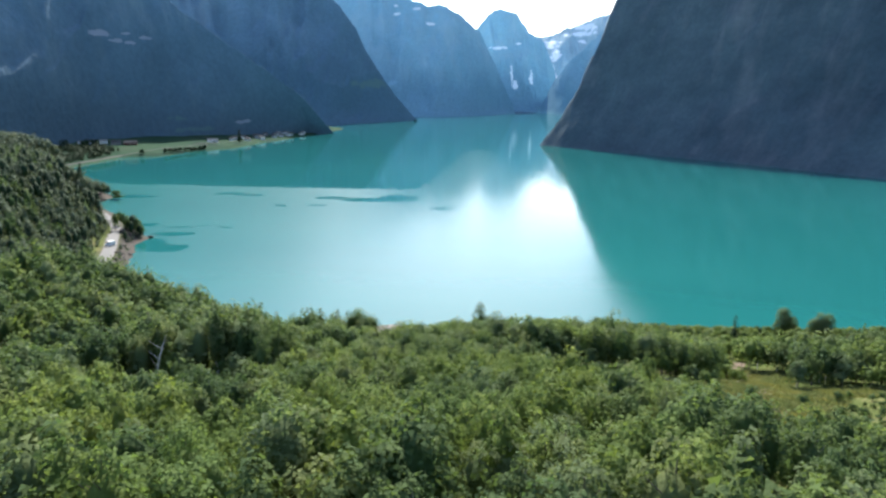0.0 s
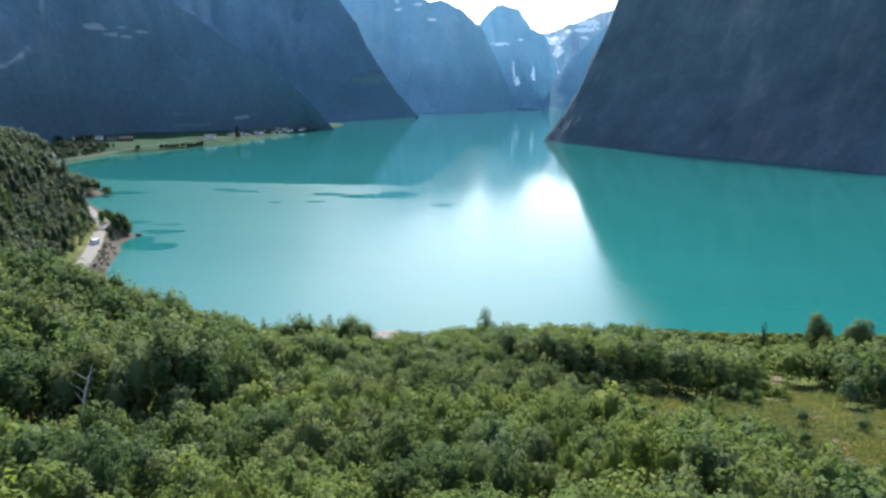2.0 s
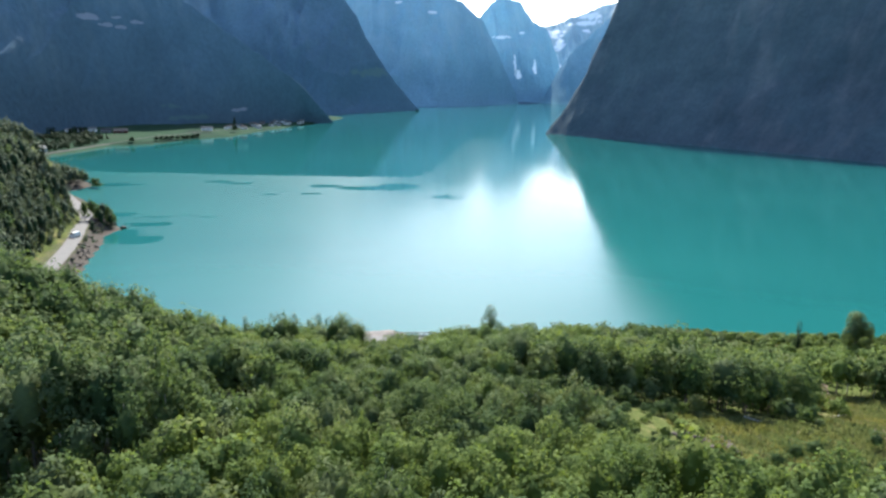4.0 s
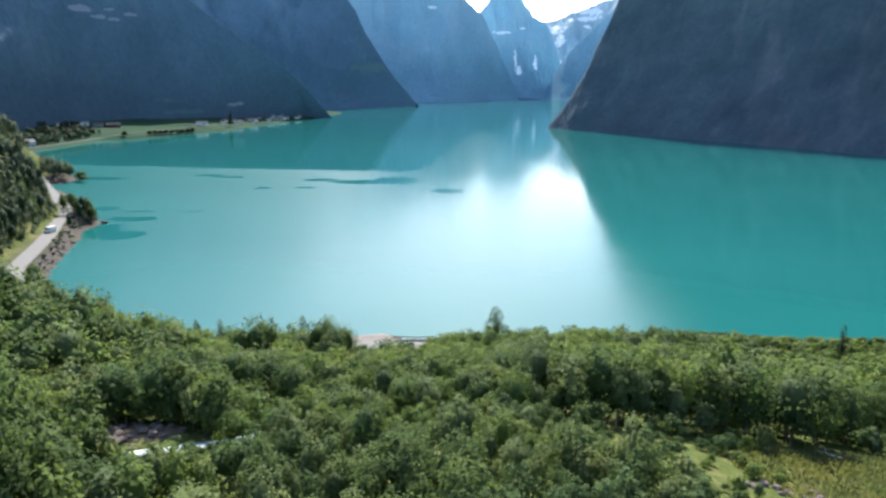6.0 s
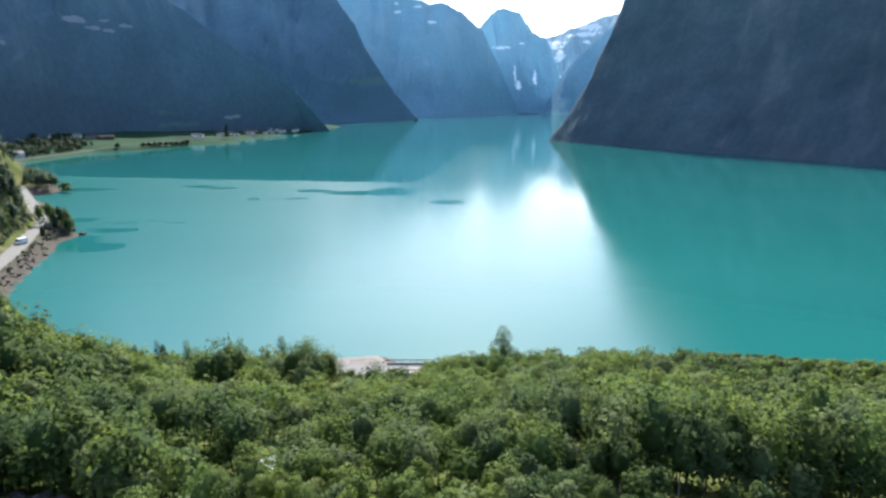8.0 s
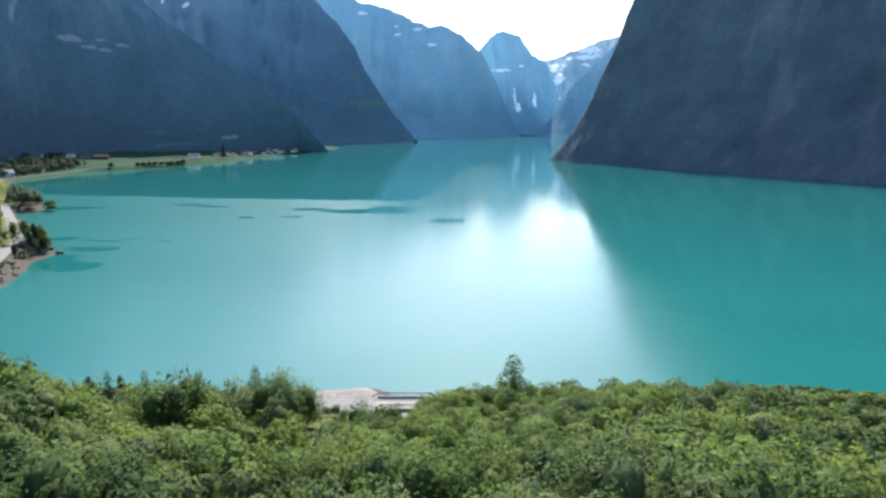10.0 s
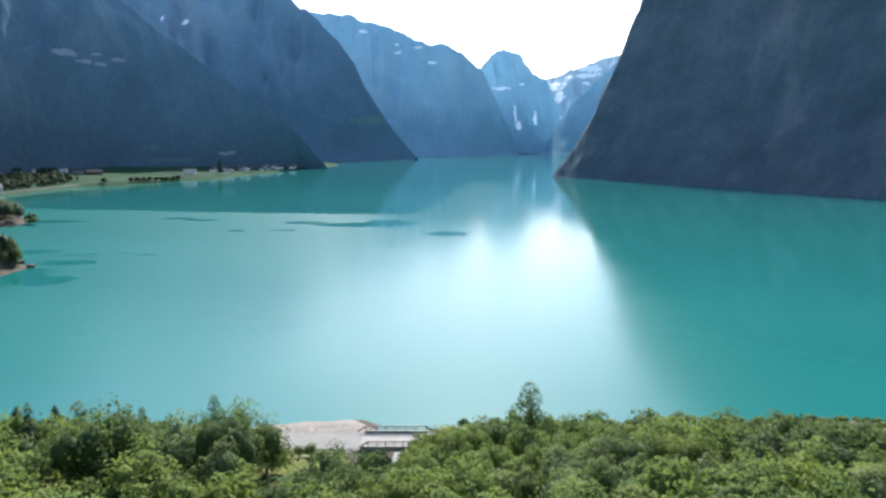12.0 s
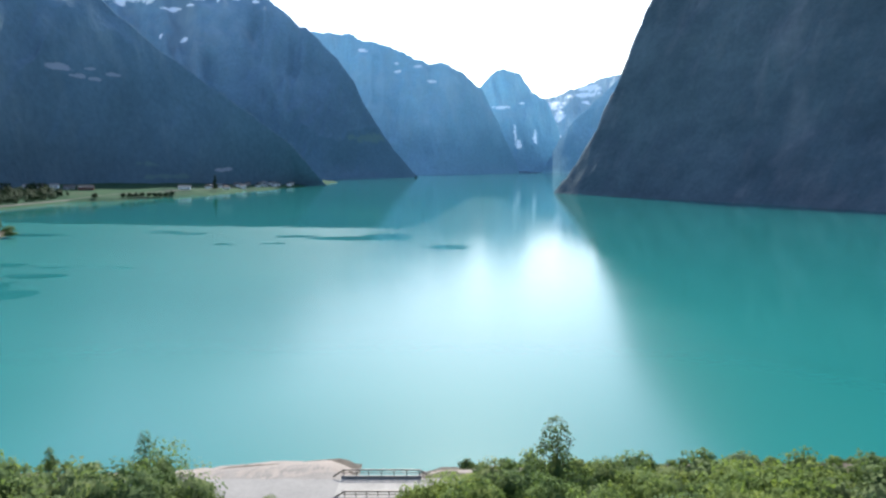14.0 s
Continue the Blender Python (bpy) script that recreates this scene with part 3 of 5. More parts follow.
# ---- trees ----
def leaf_cloud(rng, centres, radii, n, size, flat=0.3):
    """n leaf sprays (small blades) on the outsides of several clumps: places, blades (n, 3, 3), and the way each one faces out of the crown."""
    centres, radii = np.array(centres), np.array(radii)
    w = radii[:, 0] * radii[:, 2]
    pick = rng.choice(len(centres), n, p=w / w.sum())
    u = rng.normal(size=(n, 3))
    u /= np.linalg.norm(u, axis=1)[:, None]
    u[:, 2] = np.where(u[:, 2] < -0.45, -u[:, 2], u[:, 2])
    p = centres[pick] + u * radii[pick] * rng.uniform(0.72, 1.03, (n, 1))
    heart = np.average(centres, axis=0, weights=w)
    span = np.maximum(np.abs(p - heart).max(axis=0), 1e-6)
    away = (p - heart) / span
    away /= np.linalg.norm(away, axis=1)[:, None] + 1e-6
    facing = 0.75 * u + 0.55 * away + rng.normal(size=(n, 3)) * 0.13 + np.array([0, 0, 0.12])
    facing /= np.linalg.norm(facing, axis=1)[:, None]
    normal = facing + rng.normal(size=(n, 3)) * 0.42 + np.array([0, 0, flat])
    normal /= np.linalg.norm(normal, axis=1)[:, None]
    a = np.cross(normal, rng.normal(size=(n, 3)))
    a /= np.linalg.norm(a, axis=1)[:, None]
    b = np.cross(normal, a)
    s = size * rng.uniform(0.6, 1.25, (n, 1))
    blade = np.stack([-a * s * 0.5 - b * s * 0.3, a * s * 0.5 - b * s * 0.3, b * s * 0.62 + normal * s * 0.1], 1)
    return p, blade, facing


def face_out(me, facing):
    """Gives the leaves the rounded shading of the crown that they belong to."""
    way = me.attributes.new("custom_normal", "FLOAT_VECTOR", "POINT")
    way.data.foreach_set("vector", np.ascontiguousarray(facing, np.float32).ravel())
    me.update()
    return me


def inner_mass(rng, height, width, low=0.56):
    """The dim lump of twigs and inner leaves that shows between the outer leaf sprays."""
    bm = bmesh.new()
    bmesh.ops.create_icosphere(bm, subdivisions=1, radius=1.0)
    unit = np.array([v.co for v in bm.verts])
    tri = np.array([[v.index for v in f.verts] for f in bm.faces])
    bm.free()
    v = unit * np.array((0.27 * width, 0.27 * width, 0.26 * height)) * rng.uniform(0.8, 1.15, (12, 1)) + np.array((0, 0, low * height))
    return v, tri


def crown_shape(rng, height, width, kind):
    """Clump centres and radii of a crown whose tree stands at the origin."""
    centres, radii = [], []
    if kind == "bush":
        for k in range(7):
            a, r = rng.uniform(0, 6.28), width * 0.27 * rng.uniform(0.5, 1.2)
            centres.append((math.cos(a) * r, math.sin(a) * r, height * rng.uniform(0.3, 0.68)))
            s = width * rng.uniform(0.2, 0.32)
            radii.append((s, s, height * rng.uniform(0.2, 0.32)))
        centres.append((0, 0, height * 0.72))
        radii.append((width * 0.25, width * 0.25, height * 0.27))
    elif kind == "high":
        for k in range(10):
            a, f = rng.uniform(0, 6.28), rng.uniform(0.5, 0.9)
            r = width * 0.33 * math.sin(math.pi * (1.2 - f)) * rng.uniform(0.6, 1.2)
            centres.append((math.cos(a) * r, math.sin(a) * r, height * f))
            s = width * rng.uniform(0.17, 0.26)
            radii.append((s, s, s))
    elif kind == "slim":
        for k in range(9):
            f = k / 8
            a, r = rng.uniform(0, 6.28), width * 0.16 * (1 - f)
            centres.append((math.cos(a) * r, math.sin(a) * r, height * (0.22 + 0.7 * f)))
            s = width * (0.38 - 0.26 * f) * rng.uniform(0.8, 1.2)
            radii.append((s, s, height * 0.11))
    else:
        for k in range(15):
            a, f = k * 2.4 + rng.uniform(-0.5, 0.5), 0.2 + 0.6 * (k + rng.uniform(0, 1)) / 15
            r = width * 0.36 * math.sqrt(max(0.0, 1 - ((f - 0.36) / 0.52) ** 2)) * rng.uniform(0.7, 1.15)
            centres.append((math.cos(a) * r, math.sin(a) * r, height * f))
            s = width * rng.uniform(0.15, 0.23)
            radii.append((s, s, s * rng.uniform(0.85, 1.2)))
        centres += [(0, 0, height * 0.78), (width * rng.uniform(-0.06, 0.06), width * rng.uniform(-0.06, 0.06), height * 0.9)]
        radii += [(width * 0.2, width * 0.2, height * 0.12), (width * 0.1, width * 0.1, height * 0.1)]
    return centres, radii


def leaf_mesh(name, q, material):
    n = len(q)
    return mesh_from(name, q.reshape(-1, 3), np.arange(n * 3).reshape(n, 3), material, True)


def limb(bm, a, b, ra, rb, sides=5):
    a, b = Vector(a), Vector(b)
    turn = (b - a).to_track_quat("Z", "Y").to_matrix().to_4x4()
    bmesh.ops.create_cone(bm, cap_ends=True, segments=sides, radius1=ra, radius2=rb, depth=(b - a).length, matrix=Matrix.Translation((a + b) / 2) @ turn)


def trunk_mesh(rng, height, kind, material):
    bm = bmesh.new()
    lean = Vector((rng.uniform(-0.04, 0.04) * height, rng.uniform(-0.04, 0.04) * height, 0))
    r = 0.017 * height
    limb(bm, (0, 0, -0.4), lean * 0.5 + Vector((0, 0, height * 0.45)), r, r * 0.7, 6)
    limb(bm, lean * 0.5 + Vector((0, 0, height * 0.44)), lean + Vector((0, 0, height * 0.85)), r * 0.7, r * 0.2, 5)
    for k in range(5):
        a, f = rng.uniform(0, 6.28), rng.uniform(0.3, 0.62)
        start = lean * f + Vector((0, 0, height * f))
        out = 0.22 * height * rng.uniform(0.6, 1.1)
        limb(bm, start, start + Vector((math.cos(a) * out, math.sin(a) * out, height * 0.2)), r * 0.4, r * 0.1, 4)
    me = bpy.data.meshes.new("trunk")
    bm.to_mesh(me)
    bm.free()
    me.materials.append(material)
    return me


def make_tree(name, label, seed, height, width, kind, leaf_mat, bark, n=420, size=0.42, at=(0, 0, 0)):
    rng = np.random.default_rng(seed)
    centres, radii = crown_shape(rng, height, width, kind)
    root = new(name)
    root.location = at
    tagged(root, label, "tree" if kind != "bush" else "shrub")
    part("trunk", trunk_mesh(rng, height, kind, MAT[bark]), None, root)
    p, blade, facing = leaf_cloud(rng, centres, radii, n, size)
    sprays = (p[:, None, :] + blade).reshape(-1, 3)
    v, f = inner_mass(rng, height, width * (0.32 if kind == "slim" else 0.9), {"high": 0.66, "slim": 0.45}.get(kind, 0.54))
    crown = mesh_from("crown", np.concatenate([sprays, v]), np.concatenate([np.arange(n * 3).reshape(n, 3), f + n * 3]), MAT[leaf_mat], True)
    out = v - v.mean(axis=0)
    part("crown", face_out(crown, np.concatenate([np.repeat(facing, 3, axis=0), out / np.linalg.norm(out, axis=1)[:, None]])), None, root)
    return root


# where the woods stand
CLEARINGS = [(51.5, 128, 21.5, 11.0, 0.1), (70, 141, 14, 11, 0.5), (75, 163, 8, 12, -0.3), (90, 146, 16, 6, 0.0), (49, 98, 19, 4.2, 1.12), (9, 58, 6, 4, 0.3), (-33, 132.5, 6.0, 4.0, -0.2), (-25, 160, 3.2, 5.0, 0.0), (11.5, 223, 4, 6, 0.0), (-16.5, 194, 3.4, 4.5, 0.0)]


def open_ground(x, y):
    """How bare of trees a place is: road, stream, beach and meadows."""
    dr, _ = line_distance(x, y, ROAD)
    ds, _ = line_distance(x, y, STREAM)
    d, _ = line_distance(x, y, SHORE)
    bare = (dr < np.where(x < 4, 4.4, 0.5)) | (ds < np.where((y > 131) & (y < 205), 1.5, 2.6)) | (d < 2.5) | ~inside(x, y, LAND)
    bare |= (x > -40) & (x < 3) & (y > 227)
    bare |= (ds < 5.5) & (y > 205)
    for cx, cy, a, b, turn in CLEARINGS:
        c, s = math.cos(turn), math.sin(turn)
        u, v = (x - cx) * c + (y - cy) * s, -(x - cx) * s + (y - cy) * c
        bare |= (u / a) ** 2 + (v / b) ** 2 < 1 + 0.35 * fractal(x / 6, y / 6, 2, 8)
    return bare


def scatter(x0, x1, y0, y1, step, seed):
    rng = np.random.default_rng(seed)
    nx, ny = int((x1 - x0) / step), int((y1 - y0) / step)
    x, y = np.meshgrid(np.arange(nx), np.arange(ny), indexing="ij")
    x = (x0 + (x + rng.uniform(-0.1, 1.1, x.shape)) * step).ravel()
    y = (y0 + (y + rng.uniform(-0.1, 1.1, y.shape)) * step).ravel()
    keep = ~open_ground(x, y)
    return x[keep], y[keep], rng


def woodland(name, label, x, y, h, w, rng, protos, leaf_mat, trunk_mat, leaf_width=4.4):
    """Many trees too crowded to count: one object of leaves, one of stems."""
    root = new(name)
    tagged(root, label, "woodland", kind="stuff")
    z = land_height(x, y)
    pick = rng.integers(0, len(protos), len(x))
    ang = rng.uniform(0, 6.28, len(x))
    blocks, ways, shell_v, shell_f, count = [], [], [], [], 0
    for k, proto in enumerate(protos):
        m = pick == k
        c, s = np.cos(ang[m])[:, None, None], np.sin(ang[m])[:, None, None]
        ww, hh = w[m][:, None, None], h[m][:, None, None]
        p, blade, facing, sv, sf = proto
        tv = np.stack([sv[None, :, 0] * w[m][:, None], sv[None, :, 1] * w[m][:, None], sv[None, :, 2] * h[m][:, None]], -1)
        c2, s2 = c[..., 0], s[..., 0]
        tv = np.stack([tv[..., 0] * c2 - tv[..., 1] * s2 + x[m][:, None], tv[..., 0] * s2 + tv[..., 1] * c2 + y[m][:, None], tv[..., 2] + z[m][:, None]], -1)
        shell_v.append(tv.reshape(-1, 3))
        shell_f.append((sf[None] + (count + np.arange(m.sum()) * len(sv))[:, None, None]).reshape(-1, 3))
        count += int(m.sum()) * len(sv)
        p, blade = p[None, :, None, :], blade[None]
        blade = blade * np.minimum(ww, leaf_width)[..., None]
        px, py, pz = p[..., 0] * ww + blade[..., 0], p[..., 1] * ww + blade[..., 1], p[..., 2] * hh + blade[..., 2]
        q = np.stack([px * c - py * s + x[m][:, None, None], px * s + py * c + y[m][:, None, None], pz + z[m][:, None, None]], -1)
        blocks.append(q.reshape(-1, 3, 3))
        fx, fy = facing[None, :, 0] * c2 - facing[None, :, 1] * s2, facing[None, :, 0] * s2 + facing[None, :, 1] * c2
        ways.append(np.repeat(np.stack([fx, fy, facing[None, :, 2] + 0 * fx], -1).reshape(-1, 3), 3, axis=0))
    tagged(part("foliage", face_out(leaf_mesh("foliage", np.concatenate(blocks), MAT[leaf_mat]), np.concatenate(ways)), None, root), kind="stuff")
    tagged(part("inner_crowns", mesh_from("inner_crowns", np.concatenate(shell_v), np.concatenate(shell_f), MAT[leaf_mat], True), None, root), kind="stuff")
    n = len(x)
    r = 0.016 * h
    base = np.array([(1, 0), (-0.5, 0.87), (-0.5, -0.87)])
    low = np.stack([x[:, None] + base[None, :, 0] * r[:, None], y[:, None] + base[None, :, 1] * r[:, None], (z - 0.3)[:, None] + 0 * base[None, :, 0]], -1)
    top = np.stack([x[:, None] + base[None, :, 0] * r[:, None] * 0.3, y[:, None] + base[None, :, 1] * r[:, None] * 0.3, (z + h * 0.8)[:, None] + 0 * base[None, :, 0]], -1)
    v = np.concatenate([low, top], 1).reshape(-1, 3)
    o = np.arange(n)[:, None] * 6
    f = np.concatenate([o + np.array([[a, (a + 1) % 3, 3 + (a + 1) % 3, 3 + a]]) for a in range(3)])
    tagged(part("stems", mesh_from("stems", v, f, MAT[trunk_mat]), None, root), kind="stuff")
    return root


def unit_protos(seed, count, n, size, kind):
    """Crowns for trees of height 1 and width 1; size is the leaf spray against the width."""
    rng = np.random.default_rng(seed)
    out = []
    for _ in range(count):
        c, r = crown_shape(rng, 1.0, 1.0, kind)
        out.append(leaf_cloud(rng, c, r, n, size) + inner_mass(rng, 1.0, 1.0))
    return out


def wood_height(x, y):
    """How tall the woods grow at a place: low scrub on the upper slope, taller behind the stream and the meadow, low by
    the lake; some strips are lowered to clear the camera's view.
    """
    h = 5.0 + 1.1 * fractal(x / 20, y / 20, 3, 41)
    d, _ = line_distance(x, y, [(-150, 150), (-60, 150), (-25, 155), (10, 147), (30, 149), (66, 159), (110, 175)])
    h = h + (0.8 + 1.9 * smooth(-14, 4, x) + 1.3 * smooth(25, 40, x)) * smooth(22, 6, d) + 1.0 * smooth(-30, -60, x)
    lane, _ = line_distance(x, y, [(-14, 127), (12, 126), (36, 124)])
    h = h * (1 - 0.42 * smooth(14, 7, lane))
    fore, _ = line_distance(x, y, [(-38, 85), (-29, 84)])
    h = h * (1 - 0.55 * smooth(9, 5, fore))
    grove, _ = line_distance(x, y, [(-42, 101), (-30, 99)])
    h = h + 5 * smooth(13, 5, grove)
    bump, _ = line_distance(x, y, [(-34, 206), (-22, 208)])
    h = h + 4.0 * smooth(15, 6, bump)
    hump, _ = line_distance(x, y, [(14, 222), (52, 222)])
    h = h + 2.3 * smooth(20, 7, hump)
    front, _ = line_distance(x, y, [(29, 120), (66, 118), (100, 130)])
    h = h * (1 - 0.78 * smooth(21, 12, front))
    brook, _ = line_distance(x, y, [(-40, 119), (-28, 120), (-17, 123), (-22, 112)])
    h = h * (1 - 0.72 * smooth(9, 5, brook))
    path, _ = line_distance(x, y, [(34, 70), (56, 116)])
    h = h * (1 - 0.55 * smooth(10, 4, path))
    slope, _ = line_distance(x, y, [(21, 93), (31, 104), (50, 112)])
    h = h * (1 - 0.42 * smooth(14, 7, slope))
    glade, _ = line_distance(x, y, [(52, 140), (66, 158)])
    h = h * (1 - 0.65 * smooth(9, 4, glade))
    h = h * (1 + smooth(190, 205, y) * smooth(2, 10, x) * (-0.12 - 0.4 * smooth(45, 95, x)))
    h = h * (1 - 0.55 * smooth(-46, -62, x) * smooth(198, 212, y) * smooth(229, 224, y)) * (1 - 0.72 * smooth(236, 243, y) * smooth(-92, -84, x))
    h = h + 4.0 * smooth(-40, -66, x) * smooth(140, 175, y) * smooth(214, 190, y)
    h = h + 3.0 * smooth(-80, -105, x) * smooth(140, 190, y) * (1 - 0.65 * smooth(220, 236, y))
    # Wedge along a camera sight line, kept low so the meadow shows.
    pasture = smooth(0, 5, x - 0.335 * (y - 57)) * smooth(90, 99, y) * smooth(124, 116, y) * smooth(75, 62, x)
    h = h * (1 - 0.75 * pasture)
    mouth, _ = line_distance(x, y, [(-22, 226), (-10, 210)])
    h = h * (1 - 0.55 * smooth(10, 5, mouth))
    return np.maximum(h, 1.1)


def in_view(x, y, slack=12):
    return (np.abs(x) < 0.66 * y + slack) & (y > 13)


x, y, rng = scatter(-175, 190, 13, 256, 2.35, 5)
k = in_view(x, y)
x, y = x[k], y[k]
h = wood_height(x, y) * np.clip(np.exp(rng.normal(size=len(x)) * 0.2 - 0.03), 0.55, np.where(y > 150, 1.25, 1.45))
grown = smooth(112, 150, y)
k = rng.uniform(0, 1, len(x)) > 0.52 * grown
x, y, h, grown = x[k], y[k], h[k], grown[k]
w = np.minimum((h * 0.40 + 0.75) * rng.uniform(0.72, 1.35, len(x)), rng.uniform(3.4, 4.8, len(x))) * (1 + 0.62 * grown)
kind = value_noise(x / 12, y / 12, 77) + rng.uniform(-0.22, 0.22, len(x)) + 0.16 * smooth(6.5, 9, h)
SORTS = ((-1, 0.45, "alder", "leaf", "round", "bark", "bright green bushy alder on the grassy hillside"),
         (0.45, 0.62, "willow", "leaf_grey", "bush", "bark", "grey-green willow shrub among the alders"),
         (0.62, 2, "birch", "leaf_dark", "round", "birch_bark", "dark green young birch with a pale trunk"))
gap, _ = line_distance(x, y, [(0, 30), (0, 205)])
gap = np.maximum(gap - 18 * smooth(186, 202, y), 0)
single = (y > 20) & (y < 112) & (np.abs(x + 0.02 * y) < 22 + 0.05 * y) & (rng.uniform(0, 1, len(x)) < 0.36)
for lo, hi, name, leaf, form, bark, label in SORTS:
    m = (kind >= lo) & (kind < hi)
    for lo_gap, hi_gap, leaf_n, leaf_size, where_name in ((0, 14, 960, 0.070, "_thicket"), (14, 46, 400, 0.105, "_scrub"), (46, 999, 150, 0.155, "_wood")):
        crowd = m & ~single & (gap >= lo_gap) & (gap < hi_gap)
        woodland(name + where_name, "dense thicket of %ss covering the slope above the lake" % name, x[crowd], y[crowd], h[crowd], w[crowd], rng,
                 unit_protos(len(name), 6, leaf_n, leaf_size, form), leaf, bark)
    firsts = [make_tree(name + "_tree", label, 100 * len(name) + i, 6.0, 3.6, form, leaf, bark, 1000, 0.215) for i in range(4)]
    used = set()
    for i in np.nonzero(m & single)[0]:
        proto = firsts[int(rng.integers(0, 4))]
        z = float(land_height(x[i], y[i]))
        place = pose(float(x[i]), float(y[i]), z, 0, 0, float(rng.uniform(0, 360)))
        if proto not in used:
            used.add(proto)
            proto.matrix_basis = place
            proto.scale = (w[i] / 3.6, w[i] / 3.6, h[i] / 6.0)
        else:
            twin = copy_thing(proto, place)
            twin.scale = (w[i] / 3.6, w[i] / 3.6, h[i] / 6.0)
            twin["group"] = name + " trees on the slope"

x, y, rng = scatter(4, 190, 222, 254, 2.3, 15)
h = rng.uniform(1.5, 3.4, len(x)) * (1 - 0.7 * smooth(236, 243, y))
woodland("shore_scrub", "low green scrub along the lake shore", x, y, h, h * rng.uniform(0.9, 1.3, len(x)), rng, unit_protos(21, 6, 80, 0.17, "bush"), "leaf", "bark")

# low growth along the edges of the clearings
x, y, rng = scatter(-70, 110, 118, 172, 1.9, 17)
edge, _ = line_distance(x, y, [(-62, 138), (-40, 138), (-24, 138)])
k = edge < 4.5 + 2.0 * fractal(x / 7, y / 7, 2, 19)
x, y = x[k], y[k]
h = rng.uniform(1.8, 4.6, len(x))
woodland("edge_growth", "low leafy bushes along the edge of the wood", x, y, h, h * rng.uniform(0.8, 1.2, len(x)), rng, unit_protos(23, 6, 150, 0.13, "bush"), "leaf", "bark")

# trees between the lakeside road and the water
x, y, rng = scatter(-152, -66, 232, 300, 2.7, 18)
k = (y > 0.0) & ((y > 256) | (x < -84))
x, y = x[k], y[k]
h = rng.uniform(0.75, 1.1, len(x)) * (4.2 + 4.0 * smooth(-108, -126, x))
woodland("roadside_wood", "broadleaf trees between the lakeside road and the water", x, y, h, h * rng.uniform(0.5, 0.75, len(x)), rng, unit_protos(27, 6, 120, 0.16, "round"), "leaf_dark", "bark")

# the steep wood above the lakeside road
x, y, rng = scatter(-330, -110, 150, 560, 3.8, 6)
dr, _ = line_distance(x, y, ROAD)
ds, _ = line_distance(x, y, SHORE)
k = (x < -0.30 * y - 36) & (dr < 95) & ((y < 285) | (ds > 18))
x, y = x[k], y[k]
h = rng.uniform(5.5, 12.5, len(x)) * (1 + 0.25 * fractal(x / 30, y / 30, 2, 63))
mixed = value_noise(x / 16, y / 16, 64) + rng.uniform(-0.15, 0.15, len(x)) < 0.52
for sort, name, leaf in ((mixed, "hillside_wood", "leaf_hazed"), (~mixed, "hillside_birches", "leaf_dark")):
    woodland(name, "mixed wood on the steep hill above the road", x[sort], y[sort], h[sort], h[sort] * rng.uniform(0.34, 0.56, sort.sum()), rng, unit_protos(9, 6, 74, 0.19, "round"), leaf, "bark")


x, y, rng = scatter(-430, -225, 500, 700, 4.2, 56)
ds, _ = line_distance(x, y, SHORE)
k = (ds < 95) & (ds > 7)
x, y = x[k], y[k]
h = rng.uniform(6, 12, len(x))
woodland("spur_wood", "dark mixed wood on the spur where the road leaves the bay", x, y, h, h * 0.55, rng, unit_protos(57, 4, 40, 0.28, "round"), "leaf_hazed", "bark")

# young trees clinging to the steep bank above the road
x, y, rng = scatter(-300, -140, 285, 545, 2.2, 46)
dr, _ = line_distance(x, y, ROAD)
ds, _ = line_distance(x, y, SHORE)
k = (dr < 24) & (ds > 17)
x, y = x[k], y[k]
h = rng.uniform(3.0, 6.5, len(x))
woodland("bank_wood", "young trees and bushes on the steep bank above the road", x, y, h, h * 0.6, rng, unit_protos(47, 6, 50, 0.22, "round"), "leaf_hazed", "bark")


# low bushes between the road and the water
x, y, rng = scatter(-215, -140, 312, 470, 1.7, 48)
dr, _ = line_distance(x, y, ROAD)
ds, _ = line_distance(x, y, SHORE)
k = (dr > 4.6) & (ds < 8) & (ds > 1.2) & (value_noise(x / 6, y / 6, 49) > 0.42)
x, y = x[k], y[k]
h = rng.uniform(0.6, 1.7, len(x))
woodland("bank_bushes", "low bushes and grass on the stony bank below the road", x, y, h, h * 1.3, rng, unit_protos(51, 4, 45, 0.26, "bush"), "leaf_hazed", "bark")

# the woods go on behind and beside
x, y, rng = scatter(-190, 200, -70, 262, 4.0, 26)
k = ~in_view(x, y, 14) & (np.hypot(x, y) > 9)
x, y = x[k], y[k]
h = wood_height(x, y) * rng.uniform(0.75, 1.25, len(x))
woodland("outer_wood", "broadleaf wood covering the rest of the hillside", x, y, h, h * 0.55 + 2.0, rng, unit_protos(33, 5, 17, 0.3, "round"), "leaf", "bark")
x, y, rng = scatter(-400, 400, -200, 262, 10.0, 27)
k = (np.abs(x - 5) > 197) | (y < -70)
x, y = x[k], y[k]
h = rng.uniform(5, 9, len(x))
woodland("distant_wood", "broadleaf wood farther along the hillside", x, y, h, h * 1.15, rng, unit_protos(34, 4, 16, 0.36, "round"), "leaf", "bark")

x, y, rng = scatter(-300, -140, 260, 520, 6.5, 36)
dr, _ = line_distance(x, y, ROAD)
k = (x < -0.30 * y - 40) & (dr < 60) & (dr > 7)
x, y = x[k], y[k]
h = rng.uniform(9, 15, len(x))
woodland("hill_spruces", "scattered dark spruces on the steep hill above the road", x, y, h, h * 0.4, rng, unit_protos(37, 4, 60, 0.17, "slim"), "needles", "bark")


# ---- single trees that stand out ----
def land_z(x, y):
    return float(land_height(np.array(x, float), np.array(y, float)))


